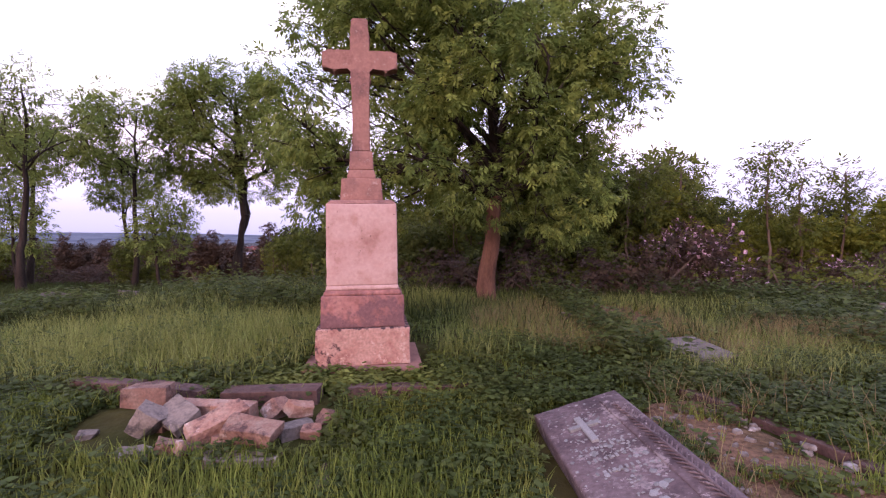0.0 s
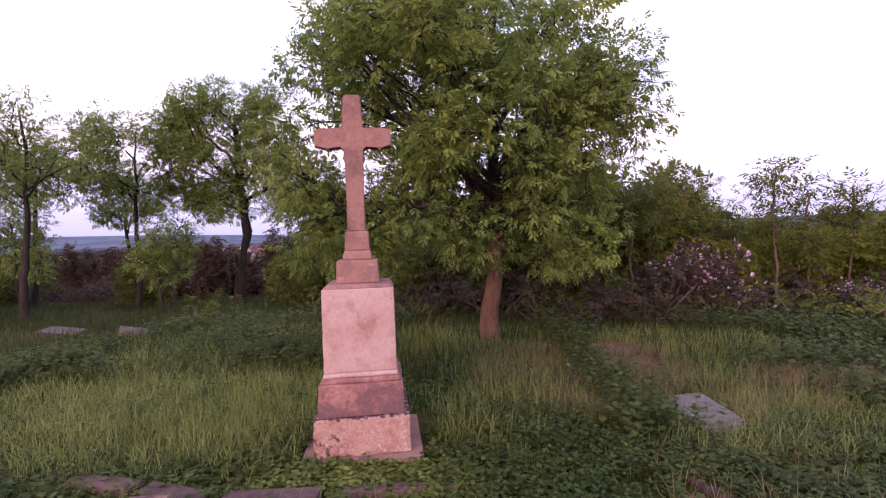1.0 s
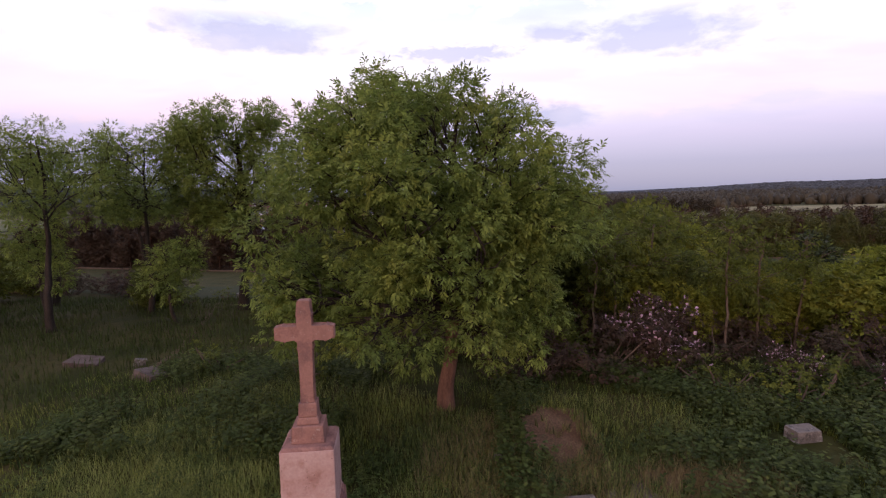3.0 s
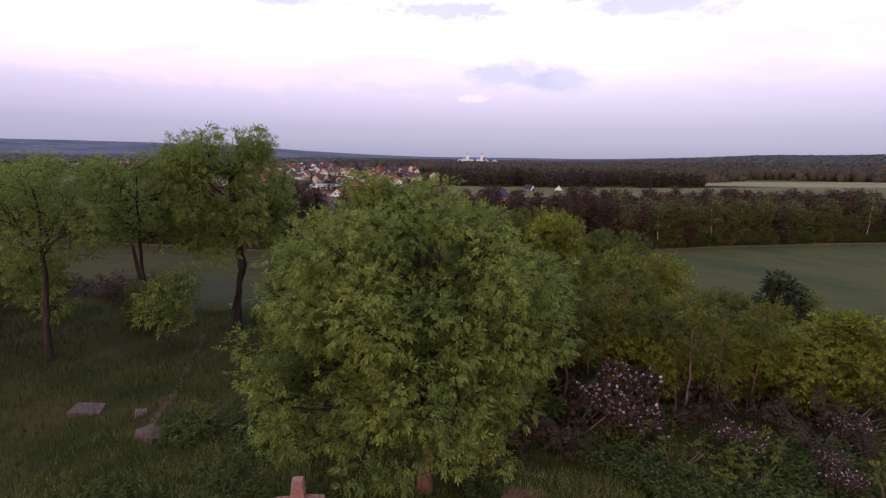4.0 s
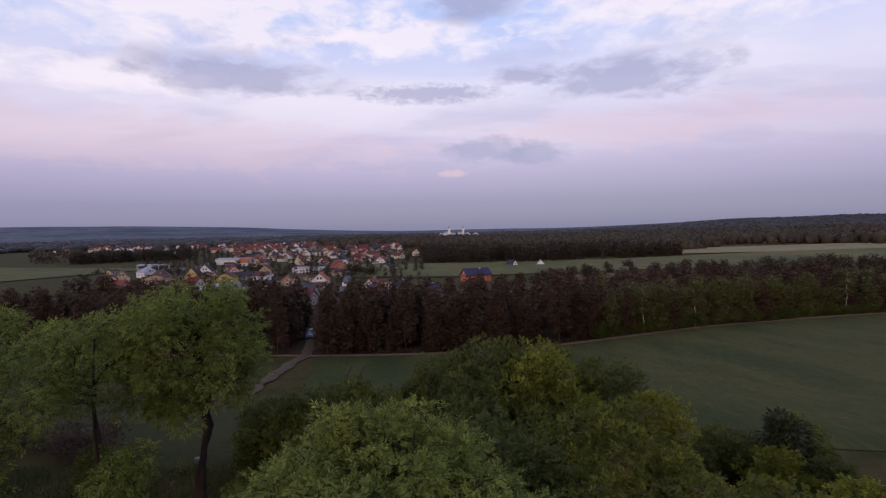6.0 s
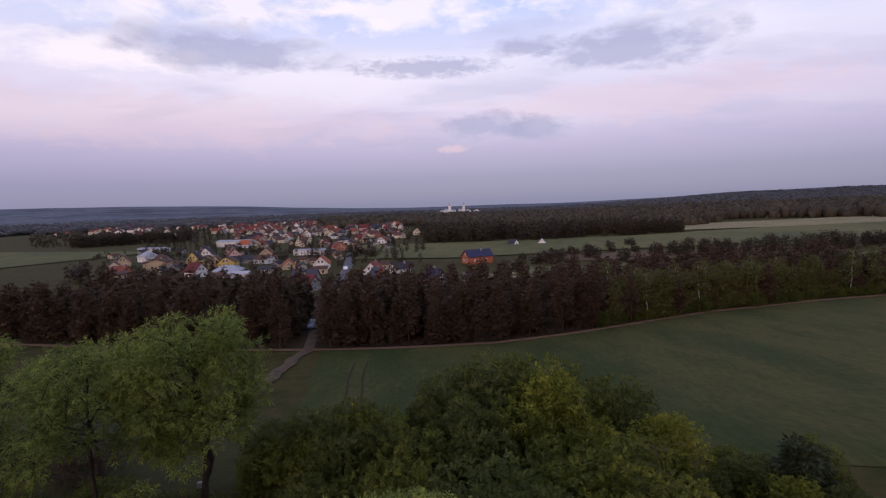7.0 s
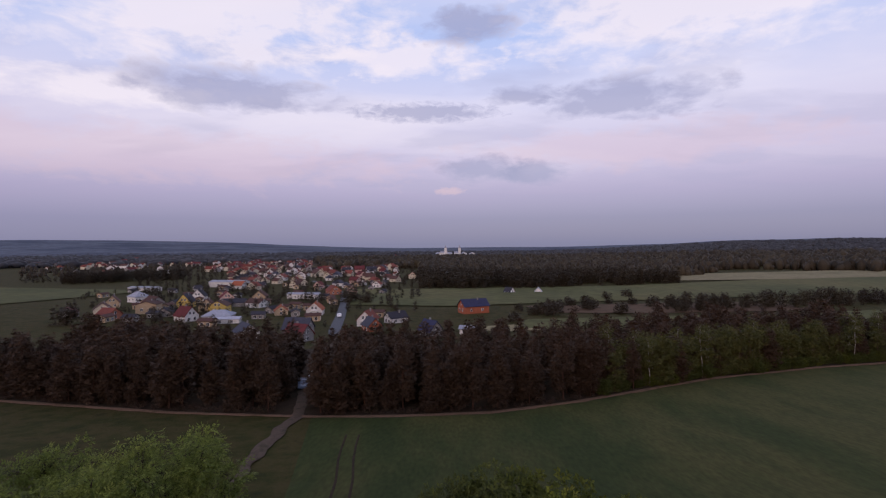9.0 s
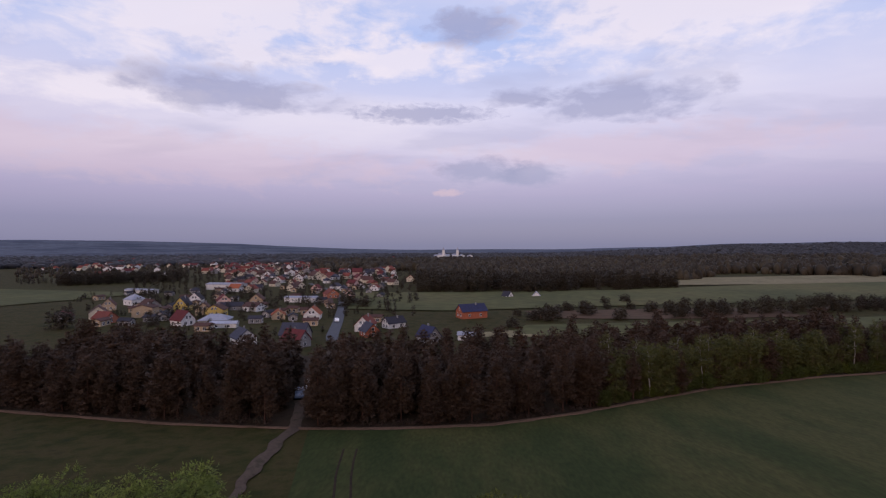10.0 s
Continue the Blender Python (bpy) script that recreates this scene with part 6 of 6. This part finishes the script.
# streets too far off to tell single houses
for wl_, rf_, seed in (("white", "brown", 1), ("cream", "red", 2), ("grey", "wine", 3)):
    rg = random.Random(40 + seed)
    wv, wq, rv, rq = [], [], [], []
    for k in range(120):
        r = math.sqrt(rg.uniform(560 ** 2, 1700 ** 2))
        a = radians(rg.uniform(-41, -3.5 - 2.5 * (r < 800)))
        x, y, t = r * math.sin(a), r * math.cos(a), rg.uniform(0, math.pi)
        z, w, d, h, rh = ground(x, y) - 0.2, rg.uniform(3, 4.5), rg.uniform(3.5, 6), rg.uniform(3, 5), rg.uniform(2, 3.2)
        u, v_ = Vector((math.cos(t), math.sin(t), 0)), Vector((-math.sin(t), math.cos(t), 0))
        c = Vector((x, y, z))
        up = Vector((0, 0, 1))
        o = len(wv)
        wv += [c - u * w - v_ * d, c + u * w - v_ * d, c + u * w + v_ * d, c - u * w + v_ * d]
        wv += [p + up * h for p in wv[o:o + 4]] + [c - v_ * d + up * (h + rh), c + v_ * d + up * (h + rh)]
        wq += [(o, o + 1, o + 5, o + 8, o + 4), (o + 2, o + 3, o + 7, o + 9, o + 6), (o + 1, o + 2, o + 6, o + 5), (o + 3, o, o + 4, o + 7)]
        o = len(rv)
        e = c + up * (h - 0.3)
        rv += [e - u * (w + 0.5) - v_ * (d + 0.4), e - u * (w + 0.5) + v_ * (d + 0.4), c + v_ * (d + 0.4) + up * (h + rh + 0.3), c - v_ * (d + 0.4) + up * (h + rh + 0.3), e + u * (w + 0.5) - v_ * (d + 0.4), e + u * (w + 0.5) + v_ * (d + 0.4)]
        rq += [(o, o + 1, o + 2, o + 3), (o + 3, o + 2, o + 5, o + 4)]
    tagged(part("far_street", (wv, wq), M["wall_" + wl_]), "distant pale house walls of the town", "buildings", kind="stuff")
    tagged(part("far_roofs", (rv, rq), M["roof_" + rf_]), "distant reddish roofs of the town", "buildings", kind="stuff")
# church and white buildings of a farther town
for x, y, w, d, h in [(-24, 1190, 10, 22, 9), (-38, 1200, 12, 14, 6), (8, 1195, 9, 18, 8), (24, 1210, 14, 12, 6), (44, 1200, 16, 10, 5), (-10, 1215, 14, 10, 6)]:
    H(x, y, rng.uniform(0, 90), w, d, h, 4, "white", "tin", "white building of a farther town", far=True, group="far town", cat="building", nm="town_building", z=ground(x, y) + 6)
for x, y in [(-22, 1192), (12, 1197)]:
    e = thing("church_tower", "tall white church tower of a farther town", "church", (x, y, ground(x, y) + 6), group="far town")
    bm = bmesh.new()
    box_bm(bm, -3, 3, -3, 3, 0, 19)
    part("shaft", bm, M["wall_white"], e)
    bm = bmesh.new()
    box_bm(bm, -3.2, 3.2, -3.2, 3.2, 19, 27, 0.05)
    part("spire", bm, M["roof_tin"], e)


def bush(seed, h, r):
    return shrub("round_bush", "round dark bush standing in the meadow", "far_tree", seed, h, r, 26, 0.5, None, "meadow bushes", 26)


b0 = put(bush(91, 5.0, 2.8), 71, 213)
rng = random.Random(33)
for x, y, s in [(64, 224, 0.7), (60, 218, 0.9), (56, 232, 0.6), (49, 226, 0.6), (44, 214, 0.7), (38, 206, 0.8), (42, 202, 0.9), (34, 204, 0.6), (47, 236, 0.5), (76, 240, 0.5), (86, 236, 0.6), (92, 228, 0.8), (100, 226, 0.8), (30, 216, 0.5), (24, 186, 0.6), (82, 262, 0.6), (95, 270, 0.7), (68, 250, 0.5), (58, 246, 0.5)]:
    put_copy(b0, *yonder(x, y), rng.uniform(0, 360), s * 1.25)
put_copy(b0, -55, 262, 30, 1.5)
put_copy(b0, -46, 258, 80, 1.1)
put_copy(b0, -150, 190, 80, 1.5)


def car(x, y, rz, paint, label, z=0.0):
    e = thing("car", label, "car", (x, y, ground(x, y) + 0.28 + z), rz, "cars")
    prof = [(-2.1, 0.35), (-2.15, 0.85), (-1.9, 1.0), (-1.55, 1.45), (0.35, 1.48), (1.05, 0.98), (2.0, 0.85), (2.15, 0.6), (2.1, 0.35)]
    v = [(s * (0.86 if zz < 1.1 else 0.7), yy, zz) for s in (-1, 1) for yy, zz in prof]
    m = len(prof)
    f = [tuple(range(m)), tuple(range(2 * m - 1, m - 1, -1))] + [(i, m + i, m + (i + 1) % m, (i + 1) % m) for i in range(m)]
    bm = bmesh.new()
    bv = [bm.verts.new(p) for p in v]
    for q in f:
        bm.faces.new([bv[i] for i in q])
    bmesh.ops.bevel(bm, geom=bm.edges[:], offset=0.05, segments=2, affect="EDGES")
    body = part("body", bm, M[paint], e)
    bm = bmesh.new()
    box_bm(bm, -0.66, 0.66, -1.72, 0.62, 1.02, 1.42, 0.92)
    part("windows_band", bm, M["glass"], e)
    for px in (-0.78, 0.78):
        for py in (-1.3, 1.35):
            w = tube([(px - 0.1, py, 0.32), (px + 0.1, py, 0.32)], [0.32, 0.32], 14)
            bm = bmesh.new()
            vs = [bm.verts.new(p) for p in w[0]]
            for q in w[1]:
                bm.faces.new([vs[i] for i in q])
            bm.faces.new(vs[:14]); bm.faces.new(vs[14:])
            wh = part("wheel", bm, M["tyre"], e)
            r = tube([(px - 0.11, py, 0.32), (px + 0.11, py, 0.32)], [0.18, 0.18], 10)
            part("rim", (r[0], r[1] + [tuple(range(10)), tuple(range(10, 20))]), M["rim"], wh)
    return e


car(-27.2, 93.5, 197, "paint_blue", "light blue car parked on the track by the wood", 0)
car(-27.6, 101.5, 197, "paint_silver", "silver car parked under the pines", 0)
car(*yonder(-44.2, 198), 13, "paint_white", "white car driving on the village road", 0.1)
